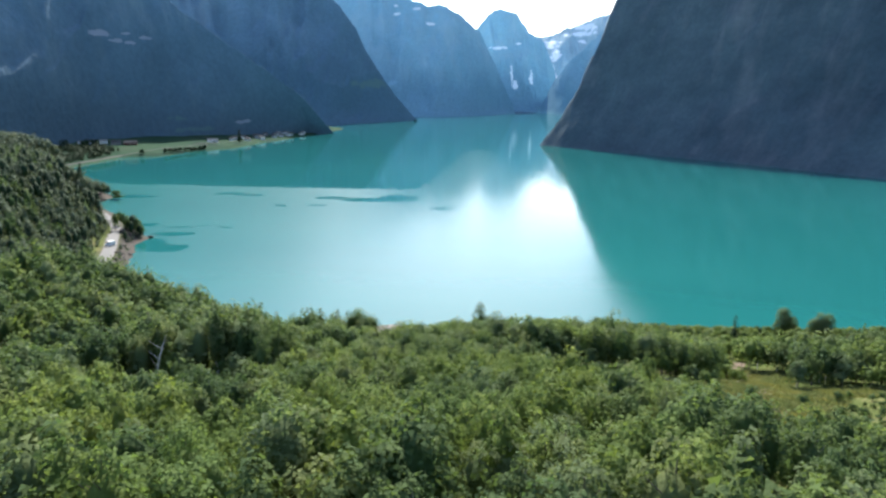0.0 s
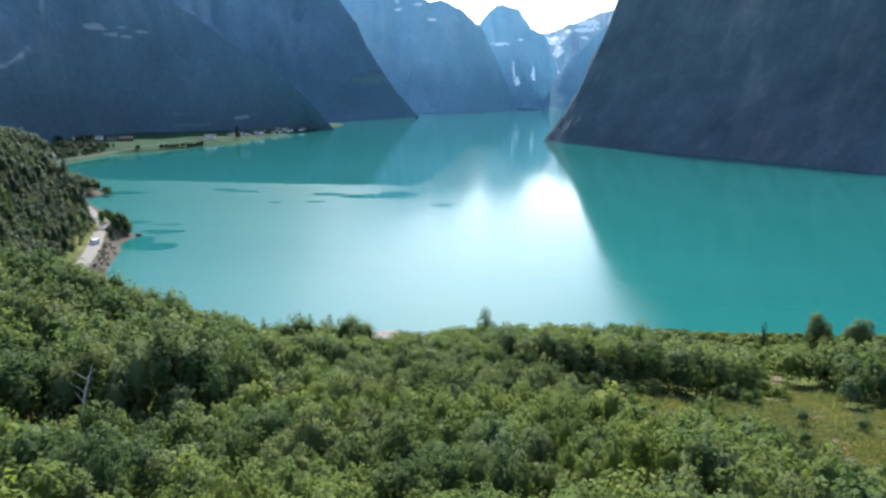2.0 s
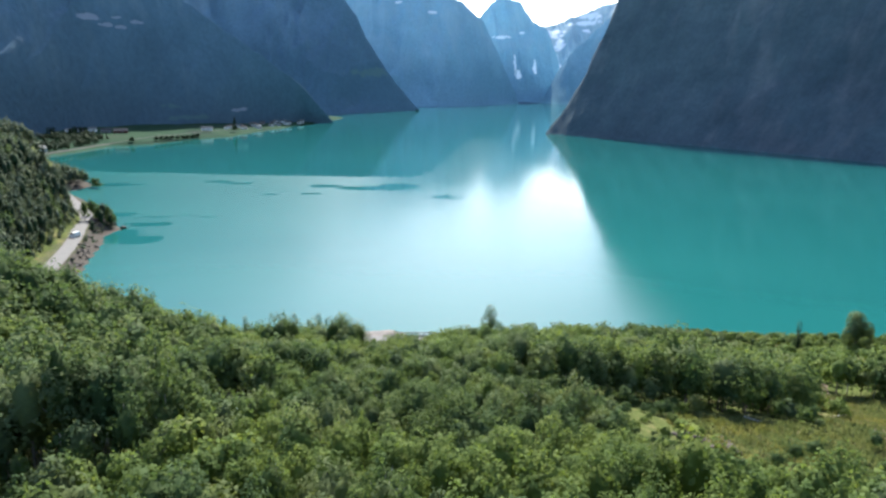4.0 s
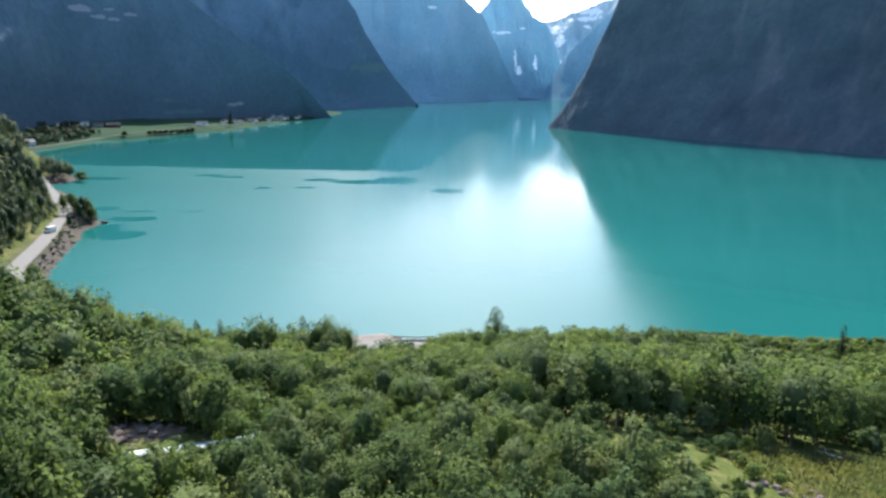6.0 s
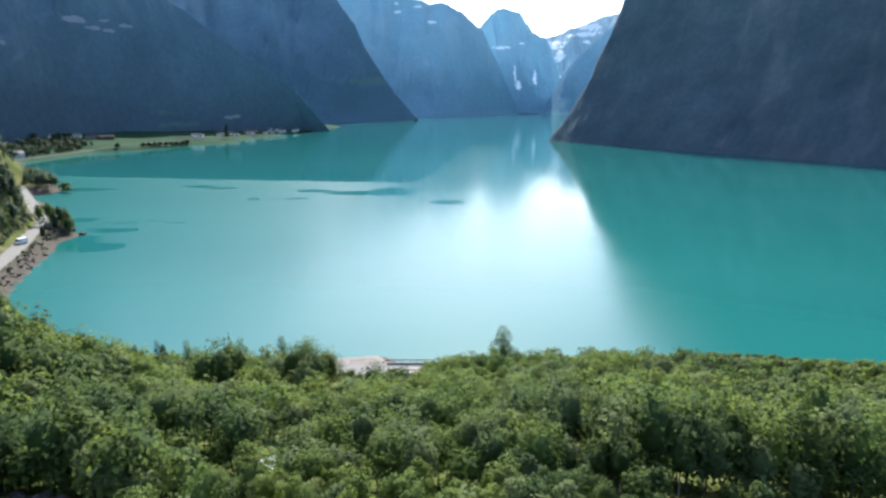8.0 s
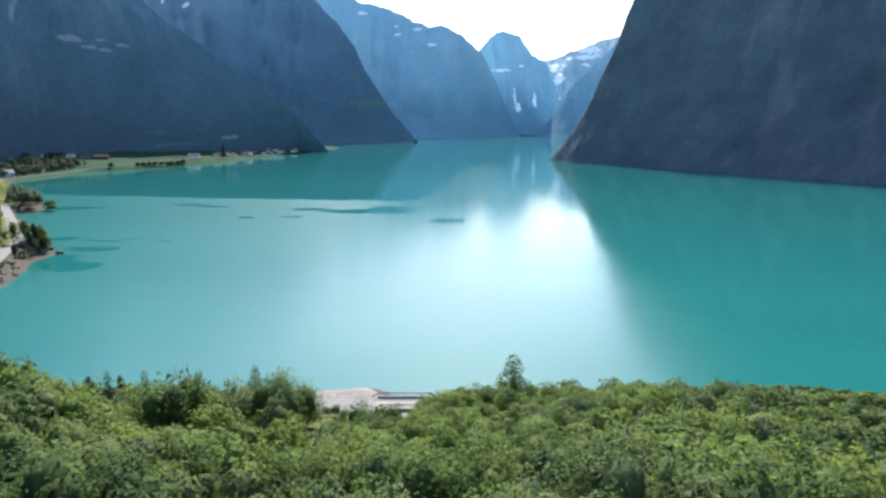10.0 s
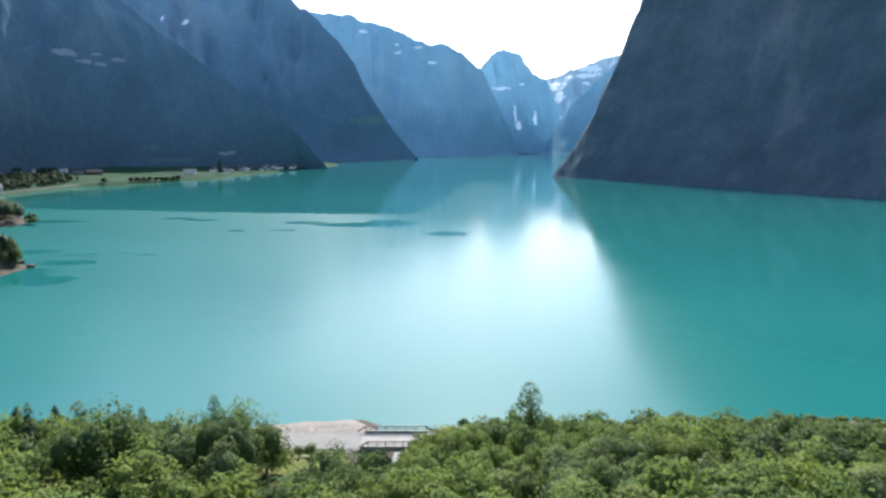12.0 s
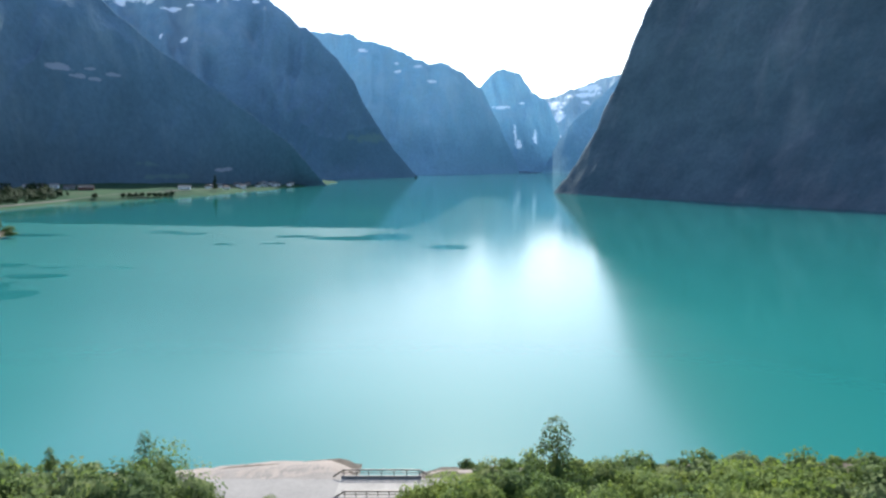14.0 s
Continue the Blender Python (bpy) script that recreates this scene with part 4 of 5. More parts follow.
def plant(name, label, x, y, height, width, form, leaf, bark="bark", n=1000, size=0.36, seed=1):
    return make_tree(name, label, seed, height, width, form, leaf, bark, n, size, (x, y, land_z(x, y) - 0.05))


plant("bushy_tree", "tall bushy dark green tree standing above the thicket", 11.8, 221.5, 12.0, 11.0, "slim", "leaf_dark", n=3000, size=0.3, seed=11)
plant("slim_tree", "slim dark columnar tree above the scrub", 94.3, 224.5, 10.0, 4.6, "slim", "needles", n=500, seed=12)
tagged(plant("lone_tree", "lone round-crowned broadleaf tree near the shore", 112.0, 228, 11.8, 7.8, "bush", "leaf_grey", n=4200, size=0.4, seed=13), "lone round-crowned broadleaf tree near the shore", "tree")
tagged(plant("lone_tree", "lone round-crowned broadleaf tree with a bare trunk", 120.0, 221, 11.6, 7.6, "bush", "leaf_grey", n=4200, size=0.4, seed=14), "lone round-crowned broadleaf tree with a bare trunk", "tree")
plant("hill_spruce", "tall dark spruce standing out on the hill above the road", -208, 417, 16.0, 7.5, "slim", "needles", n=1500, size=0.5, seed=15)
SHORE_TREES = [(-90, 241, 9.4, 4.8, "needles"), (-80.5, 241, 9.0, 4.4, "needles"), (-70.5, 240, 9.2, 4.4, "needles"), (-64, 239.5, 9.6, 4.2, "needles"), (-58.2, 222.5, 16.3, 4.4, "needles"),
               (-54.9, 229.7, 13.9, 5.6, "leaf_grey"), (-50.8, 231.2, 10.9, 5.0, "leaf_dark"), (-45.4, 229.9, 12.9, 4.6, "leaf_dark"), (-35.0, 231.6, 14.3, 6.4, "leaf_dark")]
for i, (x0, y0, top, wide, leaf) in enumerate(SHORE_TREES):
    tagged(plant("shore_tree", "slim dark green tree by the lake shore", x0, y0, top - land_z(x0, y0), wide, "slim", leaf, n=1700, size=0.25, seed=30 + i), group="slim trees along the shore")
for i, (x0, y0, hh) in enumerate([(-197, 431, 11.5), (-192, 433, 10.5), (-187, 435, 12.0), (-183, 431, 11.0), (-181, 427, 8.0), (-188, 428, 9.0), (-201, 446, 10.0)]):
    tagged(plant("cape_pine", "dark tree on the rocky cape beside the road", x0, y0, hh, 6.0, "round", "leaf_dark", n=600, size=0.65, seed=50 + i), group="trees on the cape")
for i, (x0, y0, hh) in enumerate([(-280, 598, 8), (-272, 600, 7), (-290, 606, 8), (-266, 592, 5)]):
    tagged(plant("cape_bush", "low dark bush on the farther cape", x0, y0, hh, 9.0, "bush", "leaf_dark", n=400, size=0.9, seed=60 + i), group="bushes on the farther cape")

for i, (x0, y0, hh) in enumerate([(-38, 95, 10.5), (-35.5, 93.5, 9.6), (-33, 94.5, 11), (-30.5, 93, 10), (-28, 94.5, 10.6), (-26, 96, 9.8), (-41, 97, 9.5)]):
    tagged(plant("tall_birch", "tall dark birch with a bare pale trunk", x0, y0, hh, 4.6, "high", "leaf_grey", "birch_bark", n=1000, size=0.27, seed=110 + i), group="tall birches of the grove")


def dead_tree(x, y, height):
    rng = np.random.default_rng(3)
    root = new("dead_tree")
    root.location = (x, y, land_z(x, y))
    tagged(root, "bleached leaning dead tree with bare branches", "tree")
    bm = bmesh.new()
    limb(bm, (0, 0, -0.3), (0.9, 0.2, height * 0.6), 0.16, 0.11, 6)
    limb(bm, (0.9, 0.2, height * 0.6), (2.0, 0.3, height), 0.11, 0.03, 5)
    part("trunk", bm, MAT["birch_bark"], root)
    for k in range(6):
        f = rng.uniform(0.45, 0.9)
        a = rng.uniform(0, 6.28)
        start = Vector((0.9 * f * 1.5, 0.2, height * f))
        bm = bmesh.new()
        limb(bm, start, start + Vector((math.cos(a) * 1.2, math.sin(a) * 1.2, 1.1)), 0.05, 0.012, 4)
        part("branch", bm, MAT["birch_bark"], root)


dead_tree(-37.5, 88.5, 8.2)
for i, (x0, y0, hh) in enumerate([(-20.5, 126.0, 4.2), (-17.0, 130.0, 4.8), (-14.5, 134.5, 5.2), (-22.5, 135.5, 5.0), (-41.0, 130.0, 5.6), (-44.5, 126.0, 5.2)]):
    tagged(plant("stream_bush", "leafy green bush leaning over the stream", x0, y0, hh, hh * 0.95, "round", "leaf", n=1500, size=0.22, seed=150 + i), group="bushes along the stream")
ROW = [(16, 141.5), (21, 140), (26, 141.5), (31, 140.5), (36, 141), (41, 141.5), (46, 144), (51, 146.5), (56, 149.5), (60, 154), (84, 156), (90, 157.5), (96, 159), (103, 160)]
for i, (x0, y0) in enumerate(ROW):
    hh = 8.6 + 1.1 * math.sin(i * 2.3)
    tagged(plant("row_tree", "broad dark green tree, leafy to the ground, at the meadow edge", x0, y0, hh, 6.4 + 0.8 * math.sin(i * 1.7), "round", "leaf_dark", n=2200, size=0.3, seed=170 + i), group="row of trees behind the meadow")
for i, (x0, y0, hh) in enumerate([(43.5, 122.5, 3.2), (47.0, 124.5, 3.6), (50.0, 121.0, 3.0), (29.5, 130.0, 2.6), (60.0, 133.0, 3.0), (56.0, 124.0, 2.4), (71.0, 134.0, 2.6), (68.5, 121.0, 3.4), (74.0, 126.0, 2.8), (80.0, 138.0, 2.2), (39.0, 118.0, 2.6), (63.5, 114.5, 3.2), (53.0, 114.0, 2.8)]):
    tagged(plant("meadow_bush", "dense green bush standing alone in the meadow", x0, y0, hh, hh * 1.25, "bush", "leaf_dark", n=700, size=0.2, seed=140 + i), group="bushes in the meadow")


# ---- road, bridge and beach ----
def ribbon(name, line, half, lift, material, label, category, step=3.0, height=None):
    """A strip that follows a line over the ground."""
    p = np.array(line, float)
    seg = np.concatenate([[0], np.cumsum(np.linalg.norm(np.diff(p, axis=0), axis=1))])
    t = np.arange(0, seg[-1], step)
    q = np.stack([np.interp(t, seg, p[:, 0]), np.interp(t, seg, p[:, 1])], 1)
    for _ in range(3):
        q[1:-1] = 0.25 * q[:-2] + 0.5 * q[1:-1] + 0.25 * q[2:]
    tan = np.gradient(q, axis=0)
    tan /= np.linalg.norm(tan, axis=1)[:, None]
    side = np.stack([-tan[:, 1], tan[:, 0]], 1)
    off = np.linspace(-1, 1, 5)
    wob = half * (1 + 0.08 * fractal(t / 7, t * 0 + half, 3, 15))
    xy = q[:, None, :] + side[:, None, :] * (off[None, :, None] * wob[:, None, None])
    z = (height(xy[..., 0], xy[..., 1]) if height else 0 * xy[..., 0] + ROAD_Z) + lift - 0.05 * np.abs(off)[None, :] ** 2
    v = np.concatenate([xy, z[..., None]], -1).reshape(-1, 3)
    return tagged(new(name, mesh_from(name, v, grid_faces(len(t), 5), material, True)), label, category, kind="structure")


LANE = [q for q in ROAD if q[0] < 30]
ribbon("verge", LANE, 3.5, 0.05, MAT["gravel"], "pale gravel verge of the lakeside road", "road")
ribbon("road", LANE, 3.0, 0.12, MAT["road"], "narrow grey asphalt road along the lake", "road")


def sheet(name, label, category, x0, x1, y0, y1, nx, ny, material, cx, cy, a, b):
    """A thin patch laid on the ground that sinks away round an oval."""
    u, v = np.meshgrid(np.linspace(x0, x1, nx), np.linspace(y0, y1, ny), indexing="ij")
    r = np.hypot((u - cx) / a, (v - cy) / b) + 0.12 * fractal(u / 5, v / 5, 3, 44)
    w = land_height(u, v) + 0.05 - 0.6 * smooth(0.85, 1.02, r) + 0.06 * fractal(u, v, 2, 4)
    return tagged(new(name, mesh_from(name, np.stack([u, v, w], -1).reshape(-1, 3), grid_faces(nx, ny), material, True)), label, category, kind="structure")


MAT["sand"] = plain("beach_sand", (0.20, 0.178, 0.163), 0.9, 0, 0.2, 3)
MAT["soil"] = plain("bare_soil", (0.125, 0.098, 0.070), 0.95, 0, 0.3, 1.5)
sheet("pavement_gravel", "gravel lay-by between the road and the beach", "ground", -36, -12.5, 230, 250, 32, 28, MAT["gravel"], -24, 239, 12, 9.5)
sheet("ground_beach", "pale sandy beach at the mouth of the stream", "beach", -50, -12.6, 241, 264, 46, 30, MAT["sand"], -28, 249, 20, 9.5)
sheet("ground_beach_east", "strip of sand beyond the bridge", "beach", -3.5, 24, 241.5, 262, 30, 24, MAT["sand"], 9, 249, 14, 7.5)
sheet("ground_bank", "bare reddish-brown rocky bank beside the stream", "ground", -42, -26, 127, 139, 30, 24, MAT["soil"], -33.5, 133, 6.0, 3.6)
ribbon("dirt_track", [(80, 186), (75, 176), (74, 165), (70, 152), (66, 139), (63.5, 128), (59.5, 117), (54, 106), (46, 92), (38, 78)], 1.7, 0.07, MAT["soil"], "bare reddish dirt track across the meadow", "track", 1.5, land_height)


def bridge():
    root = new("road_bridge")
    root.location = (-8, 238, 0)
    tagged(root, "short concrete road bridge over a stream", "bridge")
    bm = bmesh.new()
    box(bm, (11.0, 6.6, 0.5), (0, 0, ROAD_Z - 0.12), bevel=0.04)
    part("deck", bm, MAT["concrete"], root)
    for sx in (-1, 1):
        bm = bmesh.new()
        box(bm, (1.2, 6.8, 4.6), (sx * 4.9, 0, ROAD_Z - 2.7), bevel=0.06)
        part("abutment", bm, MAT["concrete"], root, "weathered concrete abutment")
    for sy in (-1, 1):
        bm = bmesh.new()
        box(bm, (10.6, 0.35, 0.38), (0, sy * 3.15, ROAD_Z + 0.32), bevel=0.03)
        part("edge_beam", bm, MAT["concrete"], root)


def guard_rail(y, x0, x1):
    """A low steel rail on posts, bent down to the ground at both ends."""
    root = new("guard_rail")
    root.location = ((x0 + x1) / 2, y, ROAD_Z)
    tagged(root, "dark rusty steel guard rail along the bridge edge", "guard rail", "rails of the bridge")
    half = (x1 - x0) / 2
    bm = bmesh.new()
    box(bm, (2 * half - 2.6, 0.14, 0.2), (0, 0, 1.25), bevel=0.03)
    part("top_rail", bm, MAT["steel"], root)
    bm = bmesh.new()
    box(bm, (2 * half - 2.2, 0.08, 0.12), (0, 0, 0.86), bevel=0.02)
    part("lower_rail", bm, MAT["steel"], root)
    for sx in (-1, 1):
        bm = bmesh.new()
        a, b = Vector((sx * (half - 1.35), 0, 1.25)), Vector((sx * half, 0, 0.35))
        d = b - a
        box(bm, (d.length + 0.1, 0.14, 0.2), (a + b) / 2, Matrix.Rotation(-math.atan2(d.z, d.x), 4, "Y"), 0.03)
        part("end_rail", bm, MAT["steel"], root)
    n = 7
    for k in range(n):
        bm = bmesh.new()
        box(bm, (0.12, 0.12, 1.2), ((k / (n - 1) * 2 - 1) * (half - 1.4), 0, 0.65), bevel=0.015)
        part("post", bm, MAT["steel"], root)


bridge()
guard_rail(241.2, -14.4, -1.6)
guard_rail(234.9, -13.4, -2.4)


def foam_material():
    m = Nodes("white_water")
    pos = where(m)
    f = m.noise(1.6, 5, pos)
    col = m.ramp(f, [(0.45, (0.07, 0.12, 0.12)), (0.53, (0.30, 0.38, 0.38)), (0.62, (0.82, 0.85, 0.85))])
    b = m.n("BsdfPrincipled", {"Base Color": col, "Roughness": 0.35, "Normal": m.n("Bump", {"Height": f, "Strength": 0.8, "Distance": 0.2})})
    return m.end(b)


MAT["foam"] = foam_material()
MAT["stream"] = plain("stream_water", (0.055, 0.085, 0.08), 0.15, 0, 0.35, 1.2, 0.05)


def bed(x, y):
    return np.maximum(land_height(x, y), -0.38)


ribbon("water_stream", STREAM[4:-1], 1.4, 0.35, MAT["foam"], "white foaming mountain stream among stones", "stream", 1.5, bed)
ribbon("water_stream_lower", [(-8, 249), (-8, 238), (-9.5, 228), (-14, 214), (-18, 198)], 1.0, 0.3, MAT["stream"], "shallow greenish stream running under the bridge", "stream", 1.5, bed)


def stone_mesh(seed, size, squash=0.62):
    """An angular boulder: a lumpy ball with several faces split off."""
    rng = np.random.default_rng(seed)
    bm = bmesh.new()
    bmesh.ops.create_icosphere(bm, subdivisions=2, radius=size)
    cuts = rng.normal(size=(9, 3))
    cuts /= np.linalg.norm(cuts, axis=1)[:, None]
    depth = rng.uniform(0.5, 0.85, 9) * size
    for v in bm.verts:
        v.co = v.co * (1 + 0.35 * noise.noise(v.co * (1.6 / size) + Vector((seed * 3.1, 0, 0))))
        for c, d in zip(cuts, depth):
            over = v.co.dot(Vector(c)) - d
            if over > 0:
                v.co = v.co - Vector(c) * over
        v.co = Vector((v.co.x * 1.15, v.co.y * 0.9, v.co.z * squash))
    me = bpy.data.meshes.new("stone")
    bm.to_mesh(me)
    bm.free()
    me.materials.append(MAT["stone"])
    return me


STONES = [stone_mesh(i, 1.0) for i in range(5)]
BANK_STONES = []
for pale in STONES:
    dull = pale.copy()
    dull.materials[0] = MAT["bank_stone"]
    BANK_STONES.append(dull)


def stone(name, label, x, y, size, seed, group, sink=0.35, shapes=STONES):
    ob = new(name, shapes[seed % 5])
    ob.matrix_basis = pose(x, y, land_z(x, y) + size * (0.6 - sink), 0, 0, seed * 67 % 360) @ Matrix.Diagonal((size, size, size, 1))
    return tagged(ob, label, "stone", group)


rng = np.random.default_rng(8)
p = np.array(STREAM[:8], float)
seg = np.concatenate([[0], np.cumsum(np.linalg.norm(np.diff(p, axis=0), axis=1))])
for i in range(90):
    t = rng.uniform(10, seg[-1])
    x0, y0 = np.interp(t, seg, p[:, 0]) + rng.normal() * 2.2, np.interp(t, seg, p[:, 1]) + rng.normal() * 1.2
    stone("stream_boulder", "grey-brown boulder in the mountain stream", float(x0), float(y0), float(rng.uniform(0.25, 0.85)), i, "boulders in the stream")
q = np.array(STREAM[7:12], float)
for i in range(60):
    t = rng.uniform(0, 3.9)
    x0, y0 = np.interp(t, np.arange(5), q[:, 0]) + rng.normal() * 1.7, np.interp(t, np.arange(5), q[:, 1]) + rng.normal() * 1.3
    stone("stream_boulder", "grey-brown boulder in the mountain stream", float(x0), float(y0), float(rng.uniform(0.2, 0.6)), i, "boulders in the stream", 0.4)
for i in range(46):
    x0, y0 = -33.5 + rng.normal() * 2.8, 132.6 + rng.normal() * 1.7
    stone("bank_boulder", "reddish-brown angular boulder beside the foaming stream", float(x0), float(y0), float(rng.uniform(0.25, 0.75)), i, "boulders beside the stream")
for i in range(26):
    x0, y0 = 34.5 + rng.normal() * 2.4, 121.5 + rng.normal() * 1.0
    stone("field_stone", "pale grey stone in a cleared heap on the meadow", float(x0), float(y0), float(rng.uniform(0.25, 0.6)), i, "heap of stones on the meadow")
for i in range(60):
    k = rng.uniform(0, 1)
    x0, y0 = -150 - 20 * k + rng.normal() * 0.9 - 1.5, 322 + 68 * k + rng.normal() * 2
    stone("shore_boulder", "dull grey-brown boulder of the road bank by the water", float(x0), float(y0), float(rng.uniform(0.5, 1.3)), i, "boulders of the road bank", 0.35, BANK_STONES)
for i in range(26):
    a = rng.uniform(0, 6.28)
    stone("cape_rock", "dull reddish-grey rock at the tip of the cape", -184 + 8 * math.cos(a), 430 + 9 * math.sin(a), float(rng.uniform(0.9, 2.4)), i, "rocks of the cape", 0.3, BANK_STONES)


def log(x, y, length, turn, label):
    root = new("fallen_log")
    root.matrix_basis = pose(x, y, land_z(x, y) + 0.22, 0, 0, turn)
    tagged(root, label, "log")
    bm = bmesh.new()
    limb(bm, (-length / 2, 0, 0), (length / 2, 0.1, 0.12), 0.14, 0.09, 8)
    part("trunk", bm, MAT["birch_bark"], root)
    for k in range(3):
        bm = bmesh.new()
        limb(bm, (length * (0.1 + 0.12 * k), 0.05, 0.05), (length * (0.2 + 0.12 * k), 0.7 * (-1) ** k, 0.55), 0.05, 0.015, 5)
        part("branch", bm, MAT["birch_bark"], root)


log(44.5, 137.5, 2.6, 140, "bleached fallen log lying in the meadow grass")
log(66.0, 153.0, 3.0, 20, "bleached branchy log at the edge of the wood")


# ---- the van on the lakeside road ----
def van(x, y, turn):
    root = new("van")
    root.matrix_basis = pose(x, y, ROAD_Z + 0.12, 0, 0, turn)
    tagged(root, "white camper van on the lakeside road", "van")
    bm = bmesh.new()
    outline = [(-2.6, 0.35), (-2.6, 2.3), (-2.4, 2.55), (1.2, 2.55), (1.5, 2.4), (2.15, 1.45), (2.75, 1.2), (2.85, 0.9), (2.85, 0.35)]
    left = [bm.verts.new((a, -1.0, b)) for a, b in outline]
    right = [bm.verts.new((a, 1.0, b)) for a, b in outline]
    bm.faces.new(left[::-1])
    bm.faces.new(right)
    for i in range(len(outline)):
        j = (i + 1) % len(outline)
        bm.faces.new((left[i], left[j], right[j], right[i]))
    bmesh.ops.recalc_face_normals(bm, faces=bm.faces)
    bmesh.ops.bevel(bm, geom=list(bm.edges), offset=0.07, segments=2, affect="EDGES")
    body = part("body", bm, MAT["white"], root)
    for nm, size, at, rot in (("windscreen", (0.03, 1.7, 1.0), (1.86, 0, 1.95), 0.6), ("rear_window", (0.03, 1.5, 0.6), (-2.61, 0, 1.85), 0),
                              ("side_window", (0.8, 0.03, 0.5), (1.15, 1.01, 1.75), 0), ("side_window", (0.8, 0.03, 0.5), (1.15, -1.01, 1.75), 0)):
        bm = bmesh.new()
        box(bm, size, at, Matrix.Rotation(-rot, 4, "Y"), 0.01)
        part(nm, bm, MAT["glass_dark"], root, "dark glass pane")
    for sx in (-1.65, 1.75):
        for sy in (-0.92, 0.92):
            bm = bmesh.new()
            bmesh.ops.create_cone(bm, cap_ends=True, segments=20, radius1=0.36, radius2=0.36, depth=0.24, matrix=Matrix.Translation((sx, sy, 0.36)) @ Matrix.Rotation(math.pi / 2, 4, "X"))
            wheel = part("wheel", bm, MAT["rubber"], root)
            bm = bmesh.new()
            bmesh.ops.create_cone(bm, cap_ends=True, segments=16, radius1=0.22, radius2=0.2, depth=0.03, matrix=Matrix.Translation((sx, sy + math.copysign(0.125, sy), 0.36)) @ Matrix.Rotation(math.pi / 2, 4, "X"))
            part("rim", bm, MAT["steel"], wheel, "grey steel wheel rim")
    for sy in (-0.78, 0.78):
        for nm, at, size, mat, words in (("headlight", (2.86, sy, 0.92), (0.05, 0.3, 0.18), "white", "clear headlight"), ("tail_light", (-2.61, sy * 1.1, 1.0), (0.05, 0.16, 0.5), "red", "red tail light"),
                                         ("side_mirror", (1.75, sy * 1.42, 1.55), (0.12, 0.16, 0.26), "rubber", "black side mirror")):
            bm = bmesh.new()
            part(nm, box(bm, size, at, bevel=0.02), MAT[mat], root, words)
    for sx in (-2.64, 2.87):
        bm = bmesh.new()
        part("bumper", box(bm, (0.12, 1.9, 0.25), (sx, 0, 0.5), bevel=0.03), MAT["rubber"], root, "dark plastic bumper")


van(-179.5, 384.5, 247)


# ---- the far shore: village, farm, trees ----
def far_z(x, y):
    return float(far_height(np.array(x, float), np.array(y, float)))


def house(x, y, w, l, h, turn, wall, roof, label):
    root = new("house")
    root.matrix_basis = pose(x, y, far_z(x, y) - 0.1, 0, 0, turn)
    tagged(root, label, "house", "houses of the village")
    bm = bmesh.new()
    box(bm, (l, w, h), (0, 0, h / 2))
    part("wall", bm, MAT[wall], root)
    bm = bmesh.new()
    rise, over = w * 0.42, 0.5
    pts = [(-l / 2 - over, -w / 2 - over, h - 0.2), (-l / 2 - over, w / 2 + over, h - 0.2), (-l / 2 - over, 0, h + rise)]
    a = [bm.verts.new(q) for q in pts]
    b = [bm.verts.new((-q[0], q[1], q[2])) for q in pts]
    for f in ((a[0], a[1], a[2]), (b[2], b[1], b[0]), (a[0], b[0], b[1], a[1]), (a[1], b[1], b[2], a[2]), (a[2], b[2], b[0], a[0])):
        bm.faces.new(f)
    bmesh.ops.recalc_face_normals(bm, faces=bm.faces)
    part("roof", bm, MAT[roof], root)
    for k in (-0.28, 0.0, 0.28):
        bm = bmesh.new()
        box(bm, (1.1, 0.12, 1.3), (k * l, -w / 2 - 0.02, h * 0.55))
        window = part("window", bm, MAT["glass_dark"], root)
        bm = bmesh.new()
        for bar, at in (((1.3, 0.08, 0.1), (0, 0, 0.68)), ((1.3, 0.08, 0.1), (0, 0, -0.68)), ((0.1, 0.08, 1.4), (-0.6, 0, 0)), ((0.1, 0.08, 1.4), (0.6, 0, 0))):
            box(bm, bar, (k * l + at[0], -w / 2 - 0.06, h * 0.55 + at[2]))
        part("frame", bm, MAT["white"], window, "white window frame")
    bm = bmesh.new()
    part("door", box(bm, (0.95, 0.1, 2.0), (l * 0.14, -w / 2 - 0.03, 1.0), bevel=0.02), MAT["roof"], root, "dark wooden door")
    bm = bmesh.new()
    box(bm, (0.7, 0.7, 1.4), (l * 0.2, 0.3, h + rise))
    part("chimney", bm, MAT["concrete"], root)


rng = np.random.default_rng(12)
KINDS = [("white", "roof", "white wooden house with a dark roof by the lake"), ("red", "roof", "red wooden house with a dark roof by the lake"),
         ("white", "concrete", "white house with a pale metal roof in the village"), ("concrete", "roof", "grey house with a dark roof in the village")]
for i in range(22):
    y0 = 1300 + 13.5 * i + rng.uniform(-4, 4)
    x0 = float(np.interp(y0, [1200, 1320, 1420, 1608], [-338, -329, -312, -281])) - rng.uniform(9, 46)
    kd = KINDS[int(rng.choice([0, 0, 2, 1, 3]))]
    house(x0, float(y0), float(rng.uniform(5.5, 7)), float(rng.uniform(7, 10)), float(rng.uniform(3, 4.6)), float(rng.uniform(0, 180)), *kd)
house(-388, 1236, 7, 17, 3.4, 8, "white", "concrete", "long white barn with a pale roof in the hay fields")
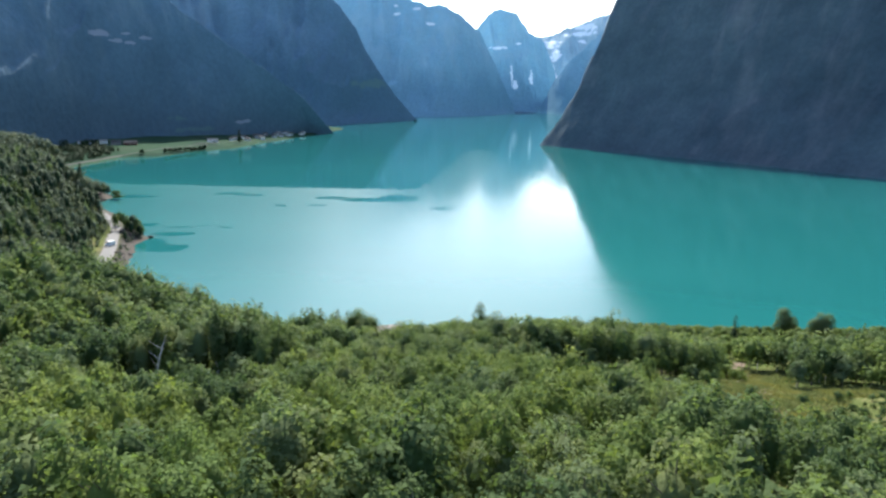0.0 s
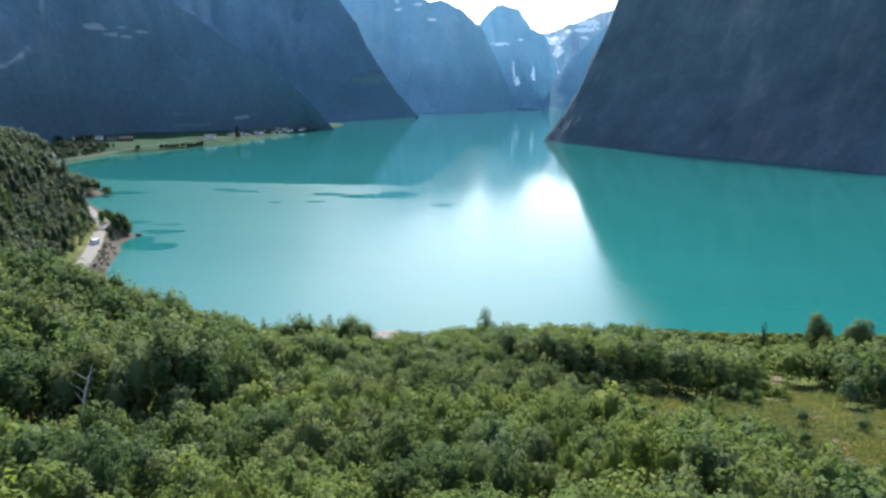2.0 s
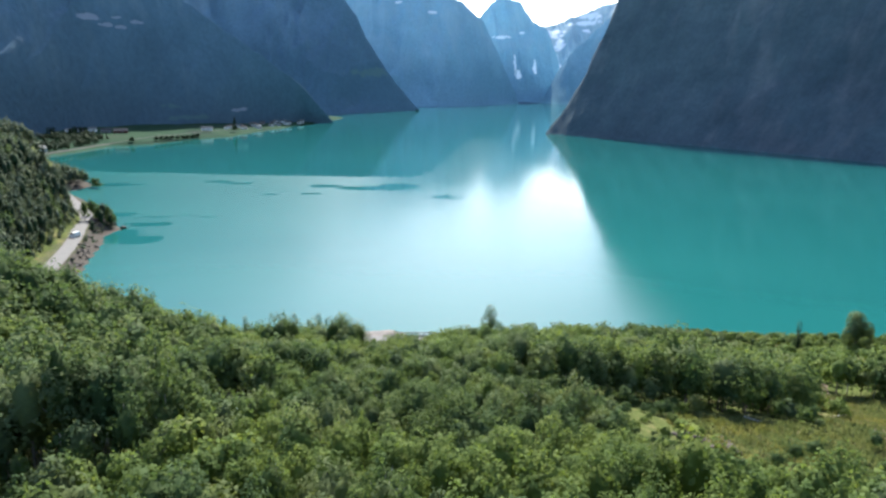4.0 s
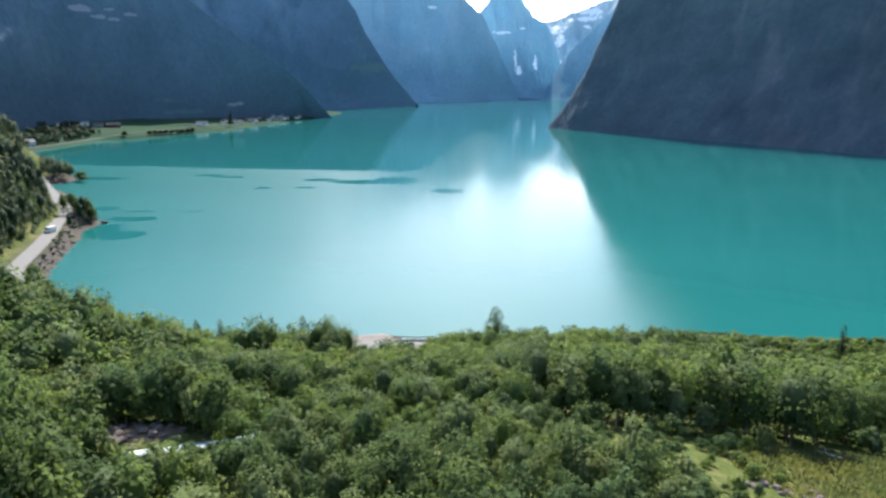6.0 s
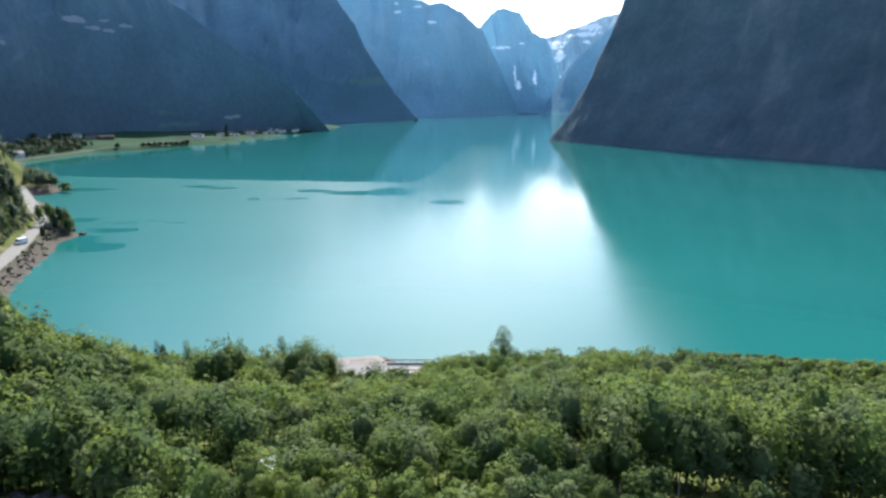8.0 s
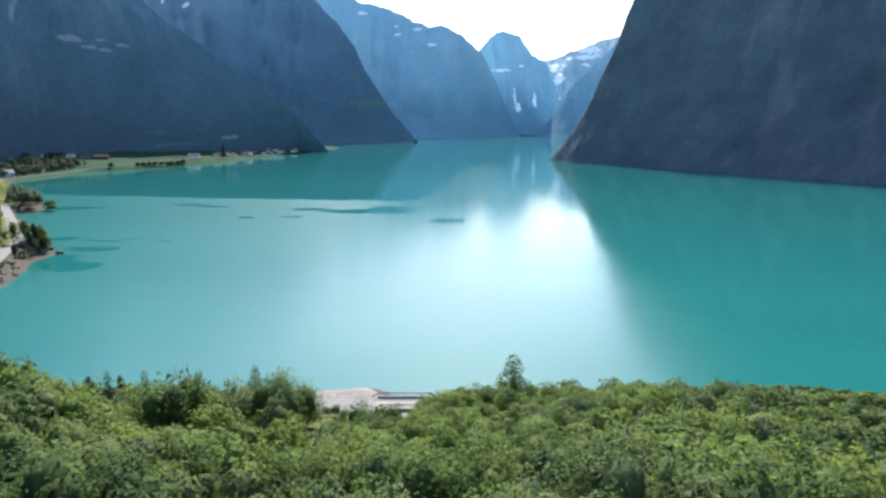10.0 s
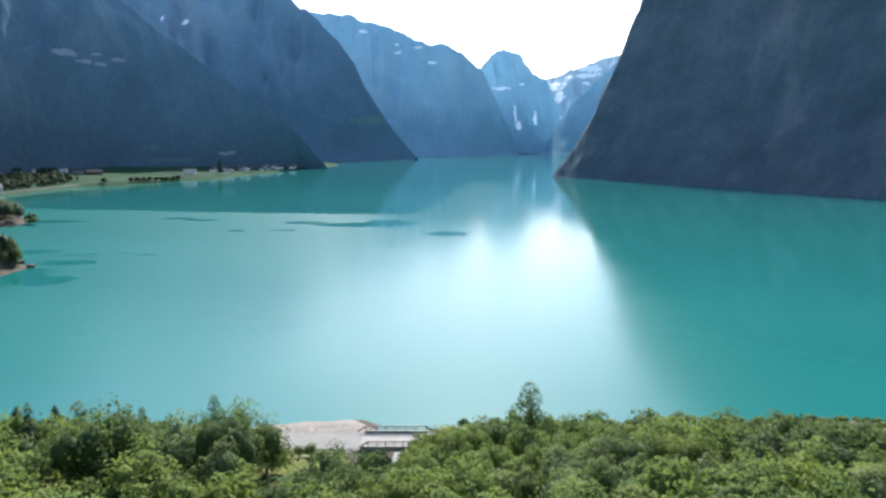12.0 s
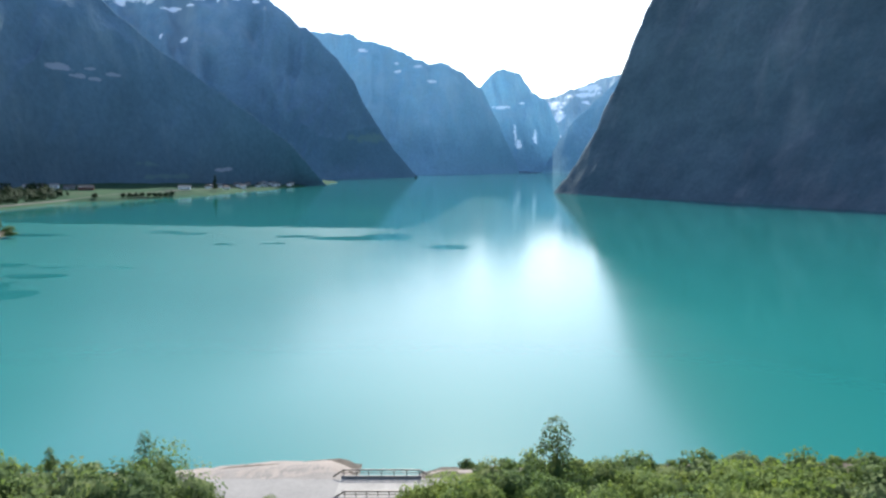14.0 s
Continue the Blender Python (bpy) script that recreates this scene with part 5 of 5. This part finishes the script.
for x0, y0, w0, l0, kd in ((-520, 1086, 8, 14, KINDS[0]), (-508, 1098, 8, 12, KINDS[2]), (-492, 1104, 9, 16, KINDS[3]), (-474, 1112, 9, 22, KINDS[1]), (-528, 1070, 7, 10, KINDS[2])):
    house(x0, y0, w0 * 0.8, l0 * 0.85, 3.6, 20.0, *kd)
house(-461, 872, 7, 10, 4.5, 60, "white", "concrete", "white boathouse at the edge of the lake")
house(-600, 1010, 7, 10, 4.5, 30, "white", "roof", "small white hut above the fields")
ribbon("road_far", [(x0 - 7, y0) for x0, y0 in FAR_SHORE[:4]] + [(-430, 1055), (-420, 1120), (-390, 1200), (-360, 1300), (-345, 1420)], 1.3, 0.25, MAT["road_dark"],
       "pale road along the far shore", "road", 6.0, far_height)


def far_tree(name, label, x, y, height, width, form, seed, group=""):
    return tagged(make_tree(name, label, seed, height, width, form, "needles", "bark", 1100, 1.15, (x, y, far_z(x, y))), group=group)


far_tree("big_spruce", "big dark spruce at the edge of the far shore", -347, 1252, 24, 13, "slim", 71)
for i in range(9):
    far_tree("hedge_tree", "dark tree in a row beside the far shore", -402 + 3.5 * i, 1060 + 11 * i, 6.5, 8, "bush", 80 + i, "row of dark trees on the far shore")
far_tree("hedge_tree", "single dark tree on the far shore", -424, 1032, 7, 8, "bush", 95)
x, y, rng = [], [], np.random.default_rng(4)
x, y = rng.uniform(-640, -446, 1900), rng.uniform(715, 1080, 1900)
d, _ = line_distance(x, y, FAR_SHORE)
k = (d > np.where(y < 1000, 10, 30)) & (x < np.where(y < 1000, -448, -455)) & (fractal(x / 50, y / 50, 3, 6) > -0.2)
x, y = x[k], y[k]


def far_wood(name, label, x, y, lo, hi, seed):
    r = np.random.default_rng(seed)
    h = r.uniform(lo, hi, len(x))
    protos = unit_protos(seed, 4, 70, 0.3, "round")
    z = far_height(x, y)
    root = tagged(new(name), label, "woodland", kind="stuff")
    q = np.concatenate([protos[i % 4][0][:, None, :] * np.array([h[i] * 0.6, h[i] * 0.6, h[i]]) + protos[i % 4][1] * h[i] * 0.6 + np.array([x[i], y[i], z[i]]) for i in range(len(x))])
    ways = np.concatenate([np.repeat(protos[i % 4][2], 3, axis=0) for i in range(len(x))])
    tagged(part("foliage", face_out(leaf_mesh("foliage", q, MAT["needles"]), ways), None, root), kind="stuff")


far_wood("far_shore_wood", "dark wood behind the road on the far shore", x, y, 5, 10, 5)

# ---- meadow grass ----
x, y, rng = [], [], np.random.default_rng(17)
for cx, cy, a, b, turn in CLEARINGS[:4]:
    n = int(34 * a * b)
    r, t = np.sqrt(rng.uniform(0, 1.15, n)), rng.uniform(0, 6.28, n)
    u, v = r * np.cos(t) * a, r * np.sin(t) * b
    x.append(cx + u * math.cos(turn) - v * math.sin(turn))
    y.append(cy + u * math.sin(turn) + v * math.cos(turn))
x, y = np.concatenate(x), np.concatenate(y)
z = land_height(x, y)
n = len(x)
a = rng.uniform(0, 6.28, n)
s, h = rng.uniform(0.12, 0.3, n), rng.uniform(0.25, 0.7, n)
lean = rng.normal(size=(n, 2)) * 0.15
v = np.stack([np.stack([x - np.cos(a) * s, y - np.sin(a) * s, z - 0.05], -1), np.stack([x + np.cos(a) * s, y + np.sin(a) * s, z - 0.05], -1),
              np.stack([x + lean[:, 0], y + lean[:, 1], z + h], -1)], 1)
MAT["grass"] = leaves("dry_grass", (0.095, 0.125, 0.045), (0.16, 0.175, 0.072), (0.25, 0.225, 0.11), 0.4)
tagged(new("meadow_grass", mesh_from("meadow_grass", v.reshape(-1, 3), np.arange(n * 3).reshape(n, 3), MAT["grass"])),
       "long yellow-green grass of the hillside meadow", "grass", kind="stuff")
